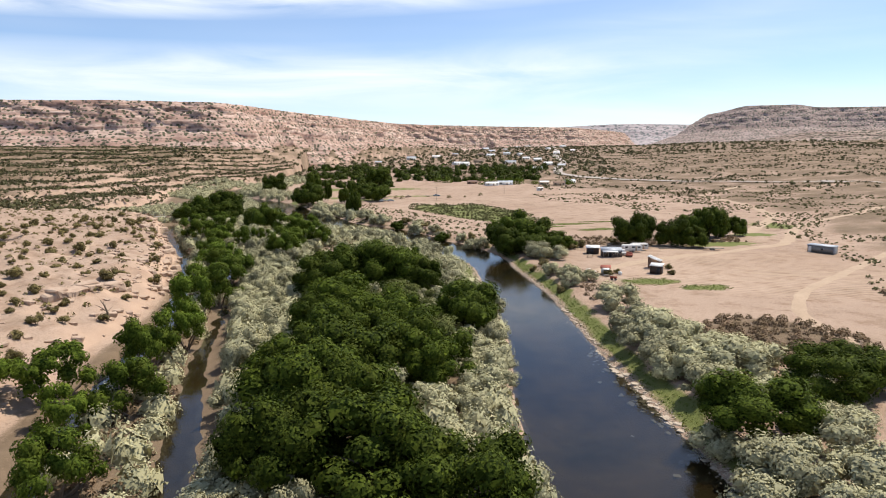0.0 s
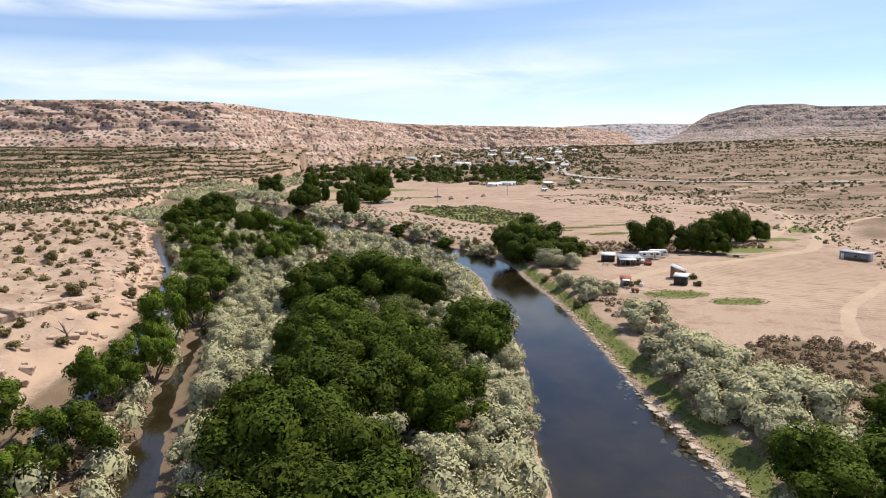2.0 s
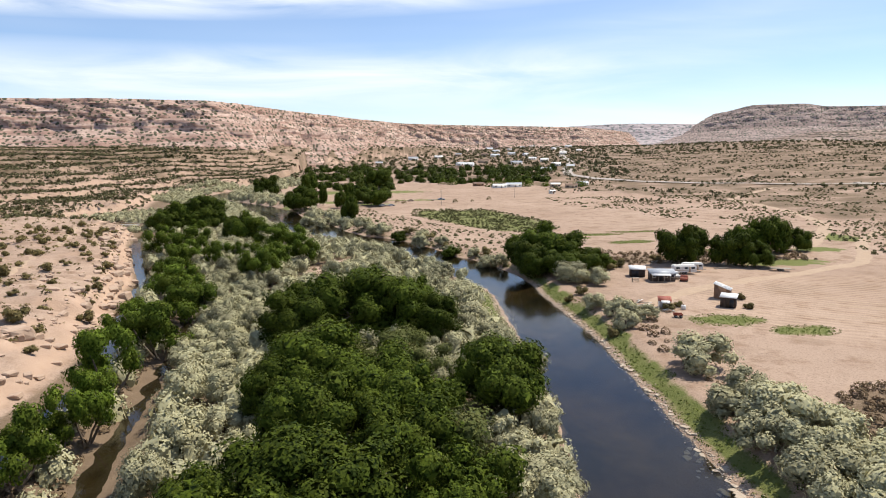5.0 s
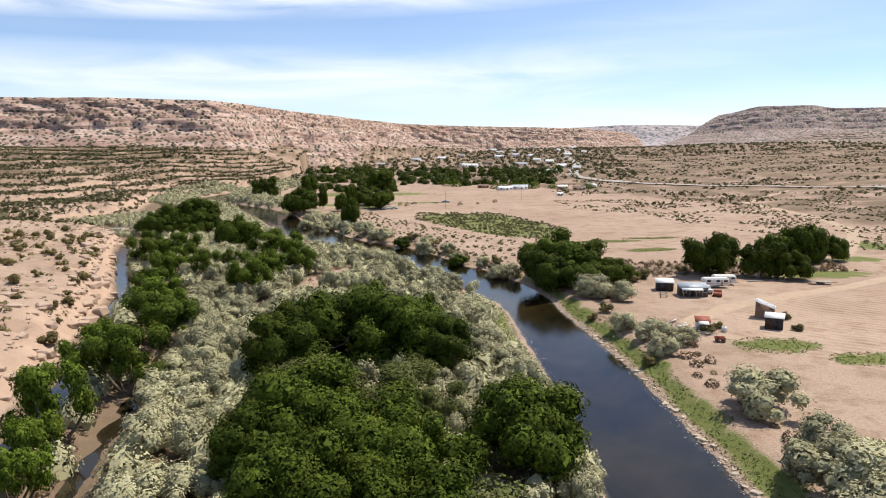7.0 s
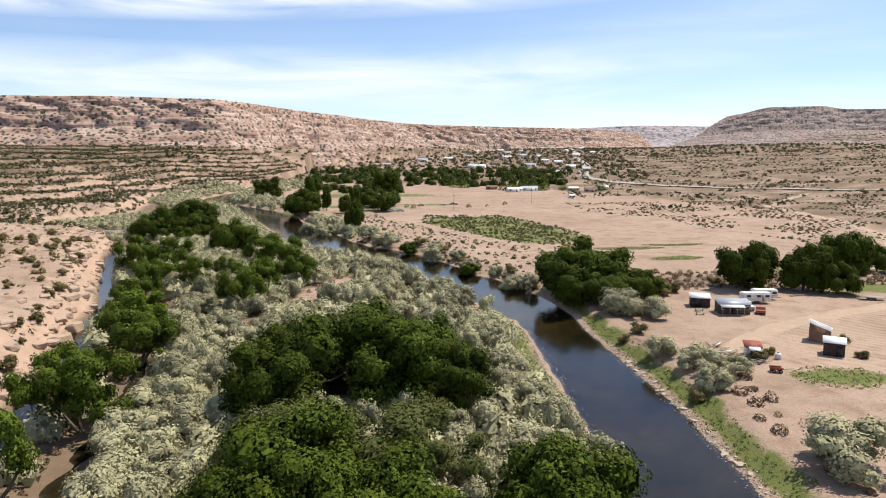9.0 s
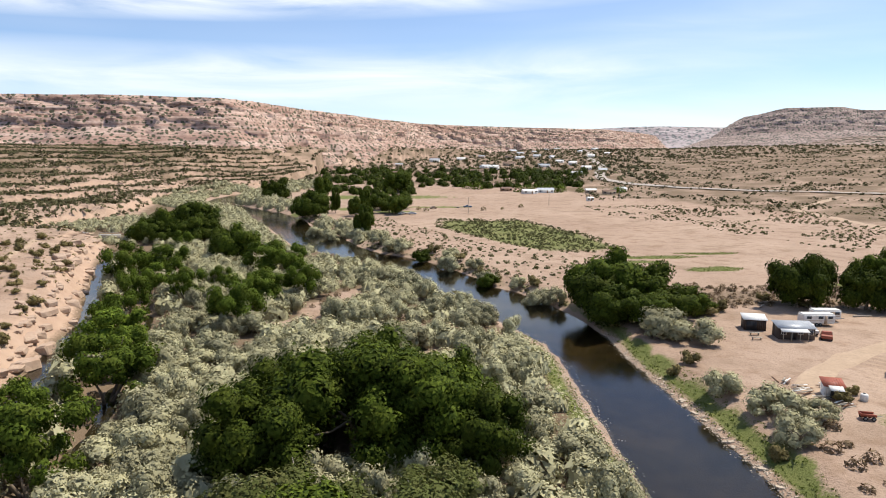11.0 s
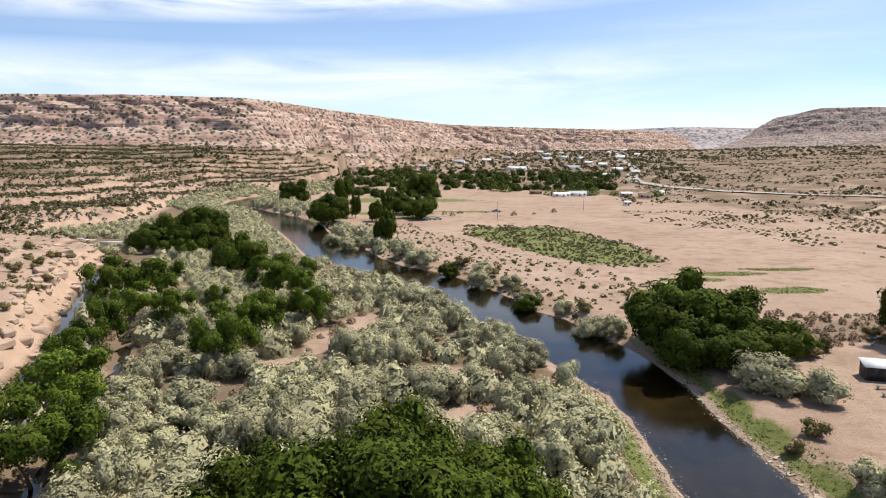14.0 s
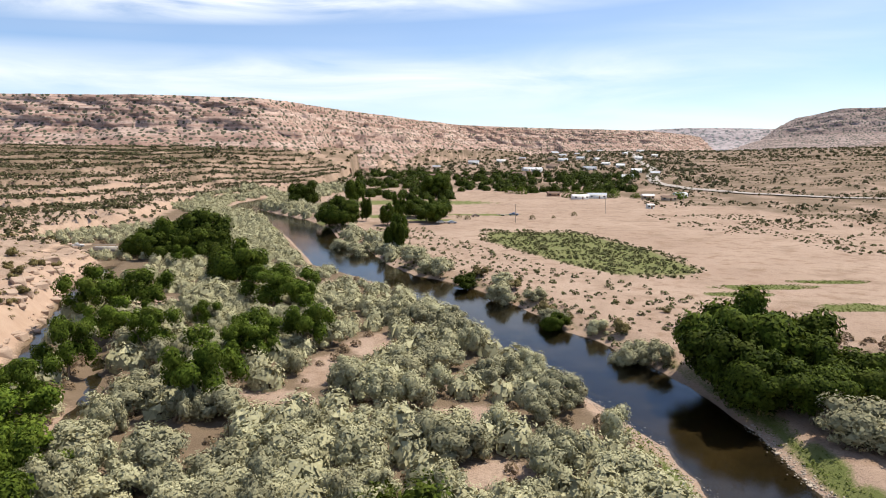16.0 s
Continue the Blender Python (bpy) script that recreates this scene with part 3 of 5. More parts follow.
# ---- cliffs and mesas ----
def escarpment(name, label, top, mat, seed, step=7.0, toe=170, rough=1.0, backing=700, round_off=31, run=0.6):
    """A long rim of bedded rock: plateau, ledged cliff and a talus apron. top: x, y, z of the rim, from west to east."""
    p = np.array(top, float)
    seg = np.concatenate([[0], np.cumsum(np.hypot(*np.diff(p[:, :2], axis=0).T))])
    s = np.arange(0, seg[-1], step)
    px, py, pz = (np.interp(s, seg, p[:, i]) for i in range(3))
    k = np.hanning(round_off) / np.hanning(round_off).sum()
    pad = lambda a: np.convolve(np.pad(a, round_off // 2, mode="edge"), k, "valid")
    px, py, pz = pad(px), pad(py), pad(pz)
    tx, ty = np.gradient(px), np.gradient(py)
    ln = np.hypot(tx, ty)
    ox, oy = ty / ln, -tx / ln                       # outward, towards the valley
    # profile as (share of the height, share of the reach outward)
    prof = [(0.97, -backing / toe), (1.0, -0.5), (1.0, -0.15), (1.0, 0.0)]
    h, r = 1.0, 0.0
    rng = np.random.default_rng(seed)
    while h > 0.42:
        dh = rng.uniform(0.022, 0.055)
        prof += [(h - dh, r + 0.008)]
        h, r = h - dh, r + 0.008
        r += run * rng.uniform(0.012, 0.06)
        h -= 0.008
        prof += [(h, r)]
    for q in np.linspace(0, 1, 15)[1:]:
        prof.append((h * (1 - q) ** 1.5 - 0.08 * q, r + (1 - r) * q))
    prof = np.array(prof)
    V = []
    for j, (ph, pr) in enumerate(prof):
        ledge = (j // 2) * 9.1
        gully = fractal(s, s * 0 + ph * 3, 210, 5, seed + 3) * 11 * rough + fractal(s, s * 0 + ledge, 46, 3, seed + 4) * 4 * rough + fractal(s, s * 0 + ledge * 3, 15, 2, seed + 6) * 2.2 * rough
        off = pr * toe + gully * np.clip(pr * 8 + 0.6, 0, 1) * (pr > -0.3)
        base = height(px + ox * toe, py + oy * toe) - 2
        z = base + (pz - base) * ph + fractal(s, s * 0 + j * 7.7, 30, 3, seed + 5) * (0.5 + 1.6 * (pr > 0.4)) * rough
        V.append(np.stack([px + ox * off, py + oy * off, z], -1))
    V = np.array(V)
    i = np.arange(V.shape[0] * V.shape[1]).reshape(V.shape[:2])
    f = np.stack([i[:-1, :-1], i[1:, :-1], i[1:, 1:], i[:-1, 1:]], -1).reshape(-1, 4)
    tagged(new(name, mesh_of(name, V.reshape(-1, 3), f, mat)), label, "cliff", kind="structure")


escarpment("cliff_west", "long reddish sandstone cliff with ledges and scrub", [(-1900, 500, 110), (-1300, 850, 111), (-900, 960, 112), (-540, 985, 112), (-368, 985, 111), (-235, 1010, 109),
           (-137, 1250, 106), (-60, 1420, 104), (56, 1700, 105), (280, 1840, 104), (560, 1970, 104), (800, 2300, 104), (1100, 2900, 108)], M_CLIFF, 5, 4.5, 100)
escarpment("mesa_far", "distant mesa at the end of the valley, haze painted into its rock colour", [(300, 2900, 120), (800, 2900, 138), (1020, 2850, 150), (1300, 2850, 146), (1700, 3000, 146), (2300, 3300, 150)], M_HAZEMESA, 11, 12, 420)
escarpment("mesa_east", "flat-topped sandstone mesa with a scrubby talus slope", [(1500, 3100, 150), (1330, 2700, 160), (1225, 2420, 165), (1255, 2370, 172), (1320, 2330, 191), (1500, 2290, 193), (1560, 2280, 182), (1720, 2230, 180),
           (1900, 2100, 176), (2300, 1700, 172), (2700, 1200, 170)], M_MESA, 17, 9, 330, 1.0, 700, 9, 0.4)
escarpment("hill_east", "low dark scrub-covered hill below the mesa", [(1180, 2150, 30), (1210, 1930, 78), (1330, 1830, 86), (1520, 1700, 84), (1800, 1400, 80), (2200, 1000, 80)], M_HILL, 23, 9, 260, 0.8, 300)


# ---- roads and tracks ----
def ribbon(name, label, pts, width, mat, category, lift=0.06):
    p = np.array(pts, float)
    seg = np.concatenate([[0], np.cumsum(np.hypot(*np.diff(p, axis=0).T))])
    s = np.arange(0, seg[-1], 1.5 if seg[-1] < 600 else 4)
    k = np.hanning(13) / np.hanning(13).sum()
    px, py = (np.convolve(np.pad(np.interp(s, seg, p[:, i]), 6, mode="edge"), k, "valid") for i in range(2))
    tx, ty = np.gradient(px), np.gradient(py)
    ln = np.hypot(tx, ty) + 1e-9
    V = []
    for j, o in enumerate((-0.5, -0.25, 0, 0.25, 0.5)):
        w = width * o * (1 + 0.25 * fractal(s, s * 0 + j, 14, 3, 40 + j))
        x, y = px + ty / ln * w, py - tx / ln * w
        V.append(np.stack([x, y, height(x, y) + lift - (0.09 if abs(o) == 0.5 else 0)], -1))
    V = np.array(V)
    i = np.arange(V.shape[0] * V.shape[1]).reshape(V.shape[:2])
    f = np.stack([i[:-1, :-1], i[:-1, 1:], i[1:, 1:], i[1:, :-1]], -1).reshape(-1, 4)[:, ::-1]
    tagged(new(name, mesh_of(name, V.reshape(-1, 3), f, mat, True)), label, category, kind="structure")


ribbon("road_dirt", "pale graded dirt road joining the farm yard", [(420, 420), (261, 318), (213, 284), (186, 270), (163, 246), (146, 222), (136, 210), (112, 199), (94, 192), (78, 185), (66, 178), (57, 169), (51, 158)], 4.6, M_DIRT, "road")
ribbon("track_field", "curving pale dirt track round the field", [(230, 240), (154, 186), (115, 154), (95, 138), (82, 120), (78, 104), (84, 86), (92, 60)], 3.2, M_DIRT, "track")
ribbon("track_wash", "broad sandy wash winding through scrub", [(300, 520), (222, 443), (212, 380), (205, 348), (190, 305), (178, 286), (146, 247), (132, 238)], 6, M_DIRT, "track")
ribbon("track_west", "sandy footpath over the western hillside", [(-175, 150), (-120, 152), (-88, 156), (-86, 176), (-88, 196), (-102, 250), (-118, 300)], 2.2, M_DIRT, "track")
ribbon("track_gauge", "pale sandy access track to the weir", [(-240, 420), (-190, 400), (-150, 392), (-140, 378), (-132, 362)], 6, M_DIRT, "track")
ribbon("road_highway", "distant grey paved highway climbing out of town", [(480, 1900), (380, 1420), (310, 1180), (266, 960), (215, 800), (196, 725), (208, 672), (250, 624), (310, 556), (387, 474), (520, 420), (800, 350)], 11, M_ASPHALT, "road", 0.9)
for k, (cx, cy, rad, a0, a1) in enumerate(((118, 172, 26, 200, 320), (116, 174, 20, 190, 330), (112, 168, 30, 215, 300), (122, 178, 34, 210, 290))):
    ribbon("track_wheels", "faint curving wheel mark on the bare field", [(cx + rad * math.cos(radians(a)), cy + 0.7 * rad * math.sin(radians(a))) for a in range(a0, a1, 6)], 0.9, M_DIRT, "track", 0.035)


# ---- trees ----
def scaled(x, y, r=1.0, h=1.0, turn=0.0, z=None):
    return pose(x, y, ground_z(x, y) - 0.05 if z is None else z, 0, 0, turn) @ Matrix.Diagonal((r, r, h, 1))


def grove(protos, rows, rng):
    """Copies of the prototypes at x, y, radius and height."""
    for i, (x, y, r, h) in enumerate(rows):
        ob, R, H = protos[i % len(protos)]
        copy_thing(ob, scaled(x, y, 1.14 * r / R, 1.1 * h / H, rng.uniform(0, 360)))
        TREE_SPOTS.append((x, y, r))


def retire(protos):
    """Drops the prototypes, which stand nowhere."""
    for ob, _, _ in protos:
        for o in (*ob.children_recursive, ob):
            bpy.data.objects.remove(o)


place_rng = np.random.default_rng(7)
cotton = [(make_tree("cottonwood_tree", "dense dark-green cottonwood tree on the river island", "tree", "cottonwoods", M_COTTON, 100 + k, 7, 11, 0.1, 40, 16000, 0.30, 0.32, 1, lobe=0.25, spread=0.84, inner=0.08), 7, 11) for k in range(4)]
ISLAND = [(-6, 153, 8.5, 11.5), (-14, 149, 6.5, 10), (2, 152, 7, 11), (5, 159, 6, 10), (-4, 164, 6.5, 10.5), (-12, 158, 6, 10), (8, 148, 5, 9),
          (13, 115, 6.8, 10), (-9, 124, 7.5, 9.5), (-2, 117, 6.5, 9), (-13, 117, 5, 8), (3, 110, 6.0, 8.5), (-8, 106, 6, 9), (2, 99, 6, 9),
          (-7, 90, 7.5, 10), (-11, 80, 7.5, 10), (-4, 73, 6, 9), (7, 88, 5.2, 8.5), (-14, 88, 5, 8.5), (-2, 58, 8, 10), (-11, 62, 6, 9), (6, 52, 6, 9), (-4, 40, 7, 9)]
grove(cotton, [(x, y, r, h * 1.12) for x, y, r, h in ISLAND], place_rng)
DARKBUSH = [(42, 67, 6.0, 7.5), (57, 76, 5.5, 7.5), (63, 80, 5.0, 7.0), (70, 76, 4.5, 6.5)]
grove(cotton, DARKBUSH, place_rng)
retire(cotton)
cotton = [(make_tree("cottonwood_tree", "dense dark-green cottonwood tree on the valley floor", "tree", "cottonwoods", M_COTTON, 120 + k, 7, 11, 0.1, 32, 9000, 0.50, 0.32, 1, lobe=0.28, spread=0.82, inner=0.15), 7, 11) for k in range(4)]
FAR_BANK = [(44, 222, 8, 13.8), (39.5, 214, 6, 10), (50, 216, 6.5, 11.2), (42, 206, 5.5, 8.2), (53, 209, 5.5, 8.5), (47, 204, 4.5, 6.5), (60, 212, 3.5, 5)]
grove(cotton, FAR_BANK, place_rng)
YARD = [(84, 216, 6.5, 13), (90, 220, 5, 11), (98, 214, 6, 10.5), (104, 210, 4.5, 8), (112, 230, 6, 12), (118, 226, 6, 12.5), (124, 233, 5, 10), (132, 234, 4.5, 8)]
grove(cotton, [(x, y, r * 0.86, h) for x, y, r, h in YARD], place_rng)
NORTH = [(-94, 350, 8.5, 11), (-84, 352, 8, 12), (-78, 344, 6, 9), (-100, 342, 6, 8), (-53, 291, 6.5, 10.5), (-58, 297, 5, 8), (-89, 541, 9, 17), (-47, 428, 9, 15), (-38, 446, 2.6, 15), (-61, 570, 6, 15),
         (-22, 446, 3.2, 15), (-14, 464, 7, 9), (-3, 471, 7, 9), (-5, 604, 10, 18), (-55, 440, 6, 10), (-26, 430, 4, 9)]
NORTH += [(-16.3, 342.8, 3.6, 11.0), (-16.2, 356.3, 3.0, 10.0), (5.6, 293.4, 3.0, 3.6), (22.2, 252.3, 2.6, 3.2), (-8.2, 445.3, 6.0, 8.0), (-2.6, 437.4, 5.0, 8.0), (-84, 337, 6, 8.5), (-93, 333, 5, 7)]
grove(cotton, [(x, y, r, h * (1.25 if h < 13 else 1.0)) for x, y, r, h in NORTH], place_rng)
retire(cotton)

bright = [(make_tree("young_cottonwood", "bright green young cottonwood with an open crown beside the side channel", "tree", "channel trees", M_BRIGHT, 140 + k, 5, 8.5, 1.2, 24, 6500, 0.32, 0.2, 4, lobe=0.23, spread=0.92, inner=0.15, heart=0.55), 5, 8.5) for k in range(3)]
CHANNEL = [(-72, 256, 6, 8.5), (-64, 261, 6, 8), (-38, 266, 6.5, 8), (-31, 262, 5, 7.5), (-24, 236, 4.6, 7.5), (-58, 221, 4, 7.5), (-49, 231, 4, 7), (-33, 209, 5.3, 8.5), (-32, 231, 4.5, 6.5), (-46, 247, 2.6, 5),
           (-79, 320, 3.2, 5.5), (-43, 186, 4, 6.5), (-42, 174, 6, 8), (-49, 193, 6, 7.5), (-33, 226, 4, 6), (-54, 205, 4.0, 6.5), (-60, 240, 4.5, 6.5), (-46, 160, 3.5, 6)]
# beside the near reach of the side channel
CHANNEL += [(-38, 148, 5.5, 8.5), (-44, 150, 4.2, 7), (-38.5, 127, 4.6, 8.5), (-36, 115, 3.6, 7), (-37.5, 102, 4.2, 7), (-41, 112, 3.6, 4.5), (-46, 90, 5.2, 6.5), (-54, 84, 5, 6.5), (-34, 84, 4.4, 6), (-40, 80, 4, 6), (-33, 62, 4, 6), (-60, 92, 3.6, 5)]
grove(bright, [(x, y, r * 0.95, h * 1.28) for x, y, r, h in CHANNEL], place_rng)
retire(bright)

thin = [(make_tree("thinning_cottonwood", "sparse olive-green tree with bare grey branches showing", "tree", "thinning trees", M_OLIVEDRY, 160 + k, 5, 8, 0.5, 18, 5500, 0.30, 0.2, 3, M_DEADWOOD, spread=0.8, lobe=0.28, heart=0.5), 5, 8) for k in range(2)]
grove(thin, [(0, 131, 6, 7.5), (-8, 136, 5, 7), (7, 98, 5.5, 8), (6, 128, 4, 6.5), (-13, 134, 5, 7.5), (3, 140, 4, 6)], place_rng)
retire(thin)

olive = [(make_tree("russian_olive", "silvery grey-green rounded bush crowding the river bank", "bush", "silver bushes", M_SILVER, 180 + k, 3, 4.4, 0.0, 18, 2700, 0.225, 0.09, 3, M_DEADWOOD, lobe=0.33, spread=0.80, inner=0.06, heart=0.68), 3, 4.4) for k in range(4)]
BANK_OLIVES = [(47, 197, 4.2, 5), (51, 192, 4.2, 5), (43.5, 167, 2.4, 3.4), (46.5, 159, 3.0, 3.6), (46, 196, 3, 4), (50.5, 157, 2.6, 3.2), (45, 152, 2.4, 3.0), (48, 128, 4.5, 5.5), (45, 104, 4.6, 5.5), (50, 98, 4.2, 5), (44, 95, 3.5, 4.5),
               (48, 88, 4.5, 5.5), (53, 84, 4, 5), (45, 80, 3.5, 4.2), (38, 57, 4, 5), (44, 52, 4, 5), (49, 62, 3.5, 4.5), (15, 288, 3, 3.6), (20.5, 272, 2.4, 3), (-28.9, 352.6, 4.5, 5.5), (-38.9, 365.6, 4.0, 5.0), (-2.7, 308.5, 5.0, 6.0), (-8.9, 322.9, 4.5, 5.5), (-18.0, 339.8, 4.0, 5.0), (13.7, 276.5, 3.8, 5.0), (21.8, 256.5, 3.0, 4.0), (31.3, 230.9, 3.2, 4.2), (34.7, 228.5, 2.6, 4.0), (29, 246, 2.2, 3), (44, 110, 4, 5),
               (48, 116, 3, 4), (42, 100, 3.6, 4.6), (47, 108, 3.6, 4.8), (50, 104, 3.4, 4.4), (42, 92, 3.4, 4.4), (45, 86, 3.6, 5), (42, 80, 3, 4.2), (37, 66, 2.6, 3.6), (35, 54, 3.4, 4.4), (40, 56, 3.4, 4.4), (52, 92, 3.5, 4.5), (56, 90, 3, 4), (41, 88, 2.6, 3.5), (54, 76, 3, 4), (47, 74, 3, 4), (52, 66, 3.2, 4.2), (46, 44, 4, 5), (40, 48, 3, 4)]
grove(olive, BANK_OLIVES, place_rng)


def scatter(rng, box, gap, keep):
    """Spots in a box at least gap apart, where keep(x, y) allows it."""
    x0, x1, y0, y1 = box
    spots, cells = [], {}
    for _ in range(int((x1 - x0) * (y1 - y0) / gap ** 2 * 5)):
        x, y = rng.uniform(x0, x1), rng.uniform(y0, y1)
        i, j = int(x // gap), int(y // gap)
        if any((x - a) ** 2 + (y - b) ** 2 < gap * gap for u in (-1, 0, 1) for v in (-1, 0, 1) for a, b in cells.get((i + u, j + v), ())):
            continue
        if keep(x, y):
            cells.setdefault((i, j), []).append((x, y))
            spots.append((x, y))
    return spots


def clear_of_trees(x, y, share=0.75):
    return all((x - a) ** 2 + (y - b) ** 2 > (r * share) ** 2 for a, b, r in TREE_SPOTS)


def on_island(x, y):
    if any(((x - a) / p) ** 2 + ((y - b) / q) ** 2 < 1.9 for a, b, p, q in SAND):
        return False
    if not (x < LEFT_BANK(y) - np.interp(y, [130, 145, 195, 215, 245, 262], [1.2, 4.2, 5.2, 4.2, 3.2, 1.4])):
        return False
    if y < 240:
        west = ARM(y) + 4.6 + 1.0 * (y < 115)
    elif y < 330:
        west = np.interp(y, [240, 330], [-62, -92])
    else:
        west = LEFT_BANK(y) - np.interp(y, [330, 430, 620], [30, 22, 40])
    if x < west or not clear_of_trees(x, y, 0.8):
        return False
    gap = patch(24, 3, 77)(x, y)
    return not (188 < y < 330 and gap > 0.12)


island_spots = scatter(place_rng, (-175, 30, 36, 600), 3.1, on_island)
near = [p for p in island_spots if p[1] < 262]
far = [p for p in island_spots if p[1] >= 262]
place_rng.shuffle(near)
count = 300 - len(BANK_OLIVES)
grove(olive, [(x, y, place_rng.uniform(1.9, 3.3), place_rng.uniform(3.0, 5.0)) for x, y in near[:count]], place_rng)
retire(olive)
far += near[count:]
far += scatter(place_rng, (-165, -92, 330, 440), 4.0, lambda x, y: EDGE(y) + 2 < x < LEFT_BANK(y) - 18 and not (-145 < x < -108 and 342 < y < 370) and clear_of_trees(x, y, 0.8) and place_rng.random() < 0.6)
far += scatter(place_rng, (-100, -14, 40, 300), 5.0, lambda x, y: SIDE(y) + 3.4 < x < (ARM(y) - 3 if y < 240 else SIDE(y) + 12) and clear_of_trees(x, y, 0.8))


def clump_stuff(name, label, category, mat, spots, seed, leaves, size, heart=0.0):
    """Countless small plants as one mesh. spots: x, y, radius, height."""
    rng = np.random.default_rng(seed)
    s = np.array(spots, float)
    n = len(s)
    d = rng.normal(0, 1, (n, leaves, 3))
    d[:, :, 2] = np.abs(d[:, :, 2]) * 0.9
    d /= np.linalg.norm(d, axis=2, keepdims=True)
    wob = 0.75 + 0.3 * rng.random((n, leaves, 1))
    base = np.stack([s[:, 0], s[:, 1], height(s[:, 0], s[:, 1])], -1)[:, None]
    c = base + d * np.stack([s[:, 2], s[:, 2], s[:, 3]], -1)[:, None] * wob
    v, f, nor = leaf_quads(rng, c.reshape(-1, 3), d.reshape(-1, 3), 1.0, 0.3)
    v = c.reshape(-1, 1, 3) + (v.reshape(-1, 3, 3) - c.reshape(-1, 1, 3)) * (np.repeat(s[:, 2], leaves) * size)[:, None, None]
    v = v.reshape(-1, 3)
    if heart:
        hv, hf, hn = masses(rng, base[:, 0], heart * np.stack([s[:, 2], s[:, 2], s[:, 3]], -1))
        v, f, nor = np.concatenate([v, hv]), np.concatenate([f, hf + len(v)]), np.concatenate([nor, hn])
    tagged(new(name, mesh_of(name, v, f, mat, normals=nor)), label, category, kind="stuff")


def sized(rng, spots, r0, r1, tall=1.0):
    return [(x, y, r, r * tall * rng.uniform(0.8, 1.2)) for (x, y) in spots for r in [rng.uniform(r0, r1)]]


rng = np.random.default_rng(21)
clump_stuff("olive_thicket", "silvery grey-green thicket of bushes along the river", "bushes", M_SILVER, [(x, y, r, r * 1.35) for x, y in far if y < 285 or x < LEFT_BANK(y) - 4 for r in [rng.uniform(1.9, 3.1) if y < 285 else rng.uniform(1.5, 2.5)]], 31, 340, 0.13, 0.72)
north_olive = scatter(rng, (-200, 10, 330, 700), 4.2, lambda x, y: (2 < x - RIGHT_BANK(y) < np.interp(y, [330, 420, 700], [11, 9, 50]) and (y < 405 or y > 470) and clear_of_trees(x, y))
                      or (y > 430 and -26 < x - LEFT_BANK(y) < -3 and patch(30, 3, 64)(x, y) > -0.35))
clump_stuff("upstream_thicket", "pale grey-green bushes lining the river upstream", "bushes", M_SILVER, sized(rng, north_olive, 2.2, 3.8, 1.3), 32, 170, 0.2, 0.72)

# ---- desert shrubs ----
juniper = [(make_tree("juniper_bush", "olive-brown rounded desert bush on the sandy hillside", "bush", "hillside bushes", M_JUNIPER, 210 + k, 1.4, 1.7, 0.0, 7, 380, 0.23, 0.07, 2, lobe=0.42), 1.4, 1.7) for k in range(3)]


def on_hill(x, y):
    return x < EDGE(y) - 2.0


hill = scatter(rng, (-150, -54, 70, 300), 5.2, lambda x, y: on_hill(x, y) and patch(40, 3, 50)(x, y) > -0.45)
grove(juniper, [(x, y, r, r * rng.uniform(0.95, 1.35)) for x, y in hill[:260] for r in [rng.uniform(0.75, 1.35) + 0.9 * rng.random() ** 2]], rng)
small = [(78.2, 172, 1.1, 1.3), (75, 163.6, 1.2, 1.2), (41, 206, 1.2, 1.5), (58, 163, 1.3, 1.4), (61, 166, 1.0, 1.2), (56, 213, 2.4, 2.4), (62, 210, 2, 2), (65, 213, 2, 2.2), (60, 218, 2, 2), (45, 180, 1.5, 2), (33, 243, 1.6, 2.2), (17, 283, 2.2, 2.4), (10, 300, 2.4, 2.6), (22, 262, 2.2, 2.6), (25, 256, 1.6, 1.8),
         (46, 258, 1.0, 1.1), (41, 178, 1.2, 1.6), (86, 216, 2, 2), (80, 222, 1.6, 1.8), (42, 150, 1.2, 1.5)]
grove(juniper, small, rng)
retire(juniper)
more = scatter(rng, (-420, -60, 90, 420), 3.2, lambda x, y: on_hill(x, y) and rng.random() < 0.75 and patch(60, 3, 51)(x, y) > -0.6)
clump_stuff("hillside_scrub", "scattered low dry scrub on the western slopes", "scrub", M_JUNIPER, [(x, y, r, r * 0.9) for x, y in more for r in [0.25 + 0.9 * rng.random() ** 2]], 33, 22, 0.6)


bench_x, bench_y = np.meshgrid(np.arange(-620, 80, 2.0), np.arange(320, 980, 2.0))
bench_z = height(bench_x, bench_y)
bench_slope = np.hypot(*np.gradient(bench_z, 2.0))


def on_tread(x, y):
    """Level enough for the scrub to be thick; the risers between stay bare."""
    return bench_slope[int((y - 320) / 2), int((x + 620) / 2)] < 0.13


benches = scatter(rng, (-600, 70, 330, 970), 3.3, lambda x, y: on_hill(x, y) and x > -0.72 * y + 30 and (rng.random() < (0.85 if on_tread(x, y) else 0.4)) and patch(70, 3, 52)(x, y) > -0.55)
clump_stuff("bench_junipers", "dark juniper scrub covering the stepped benches", "scrub", M_SCRUB, sized(rng, benches, 0.8, 2.1, 1.0), 34, 12, 0.9)
brush = scatter(rng, (50, 84, 76, 118), 1.7, lambda x, y: ((x - 68) / 13) ** 2 + ((y - 102) / 15) ** 2 < 1.1 and rng.random() < 0.85 and clear_of_trees(x, y, 0.9))
brush += scatter(rng, (52, 128, 216, 238), 2.2, lambda x, y: rng.random() < 0.8 and clear_of_trees(x, y, 0.9))
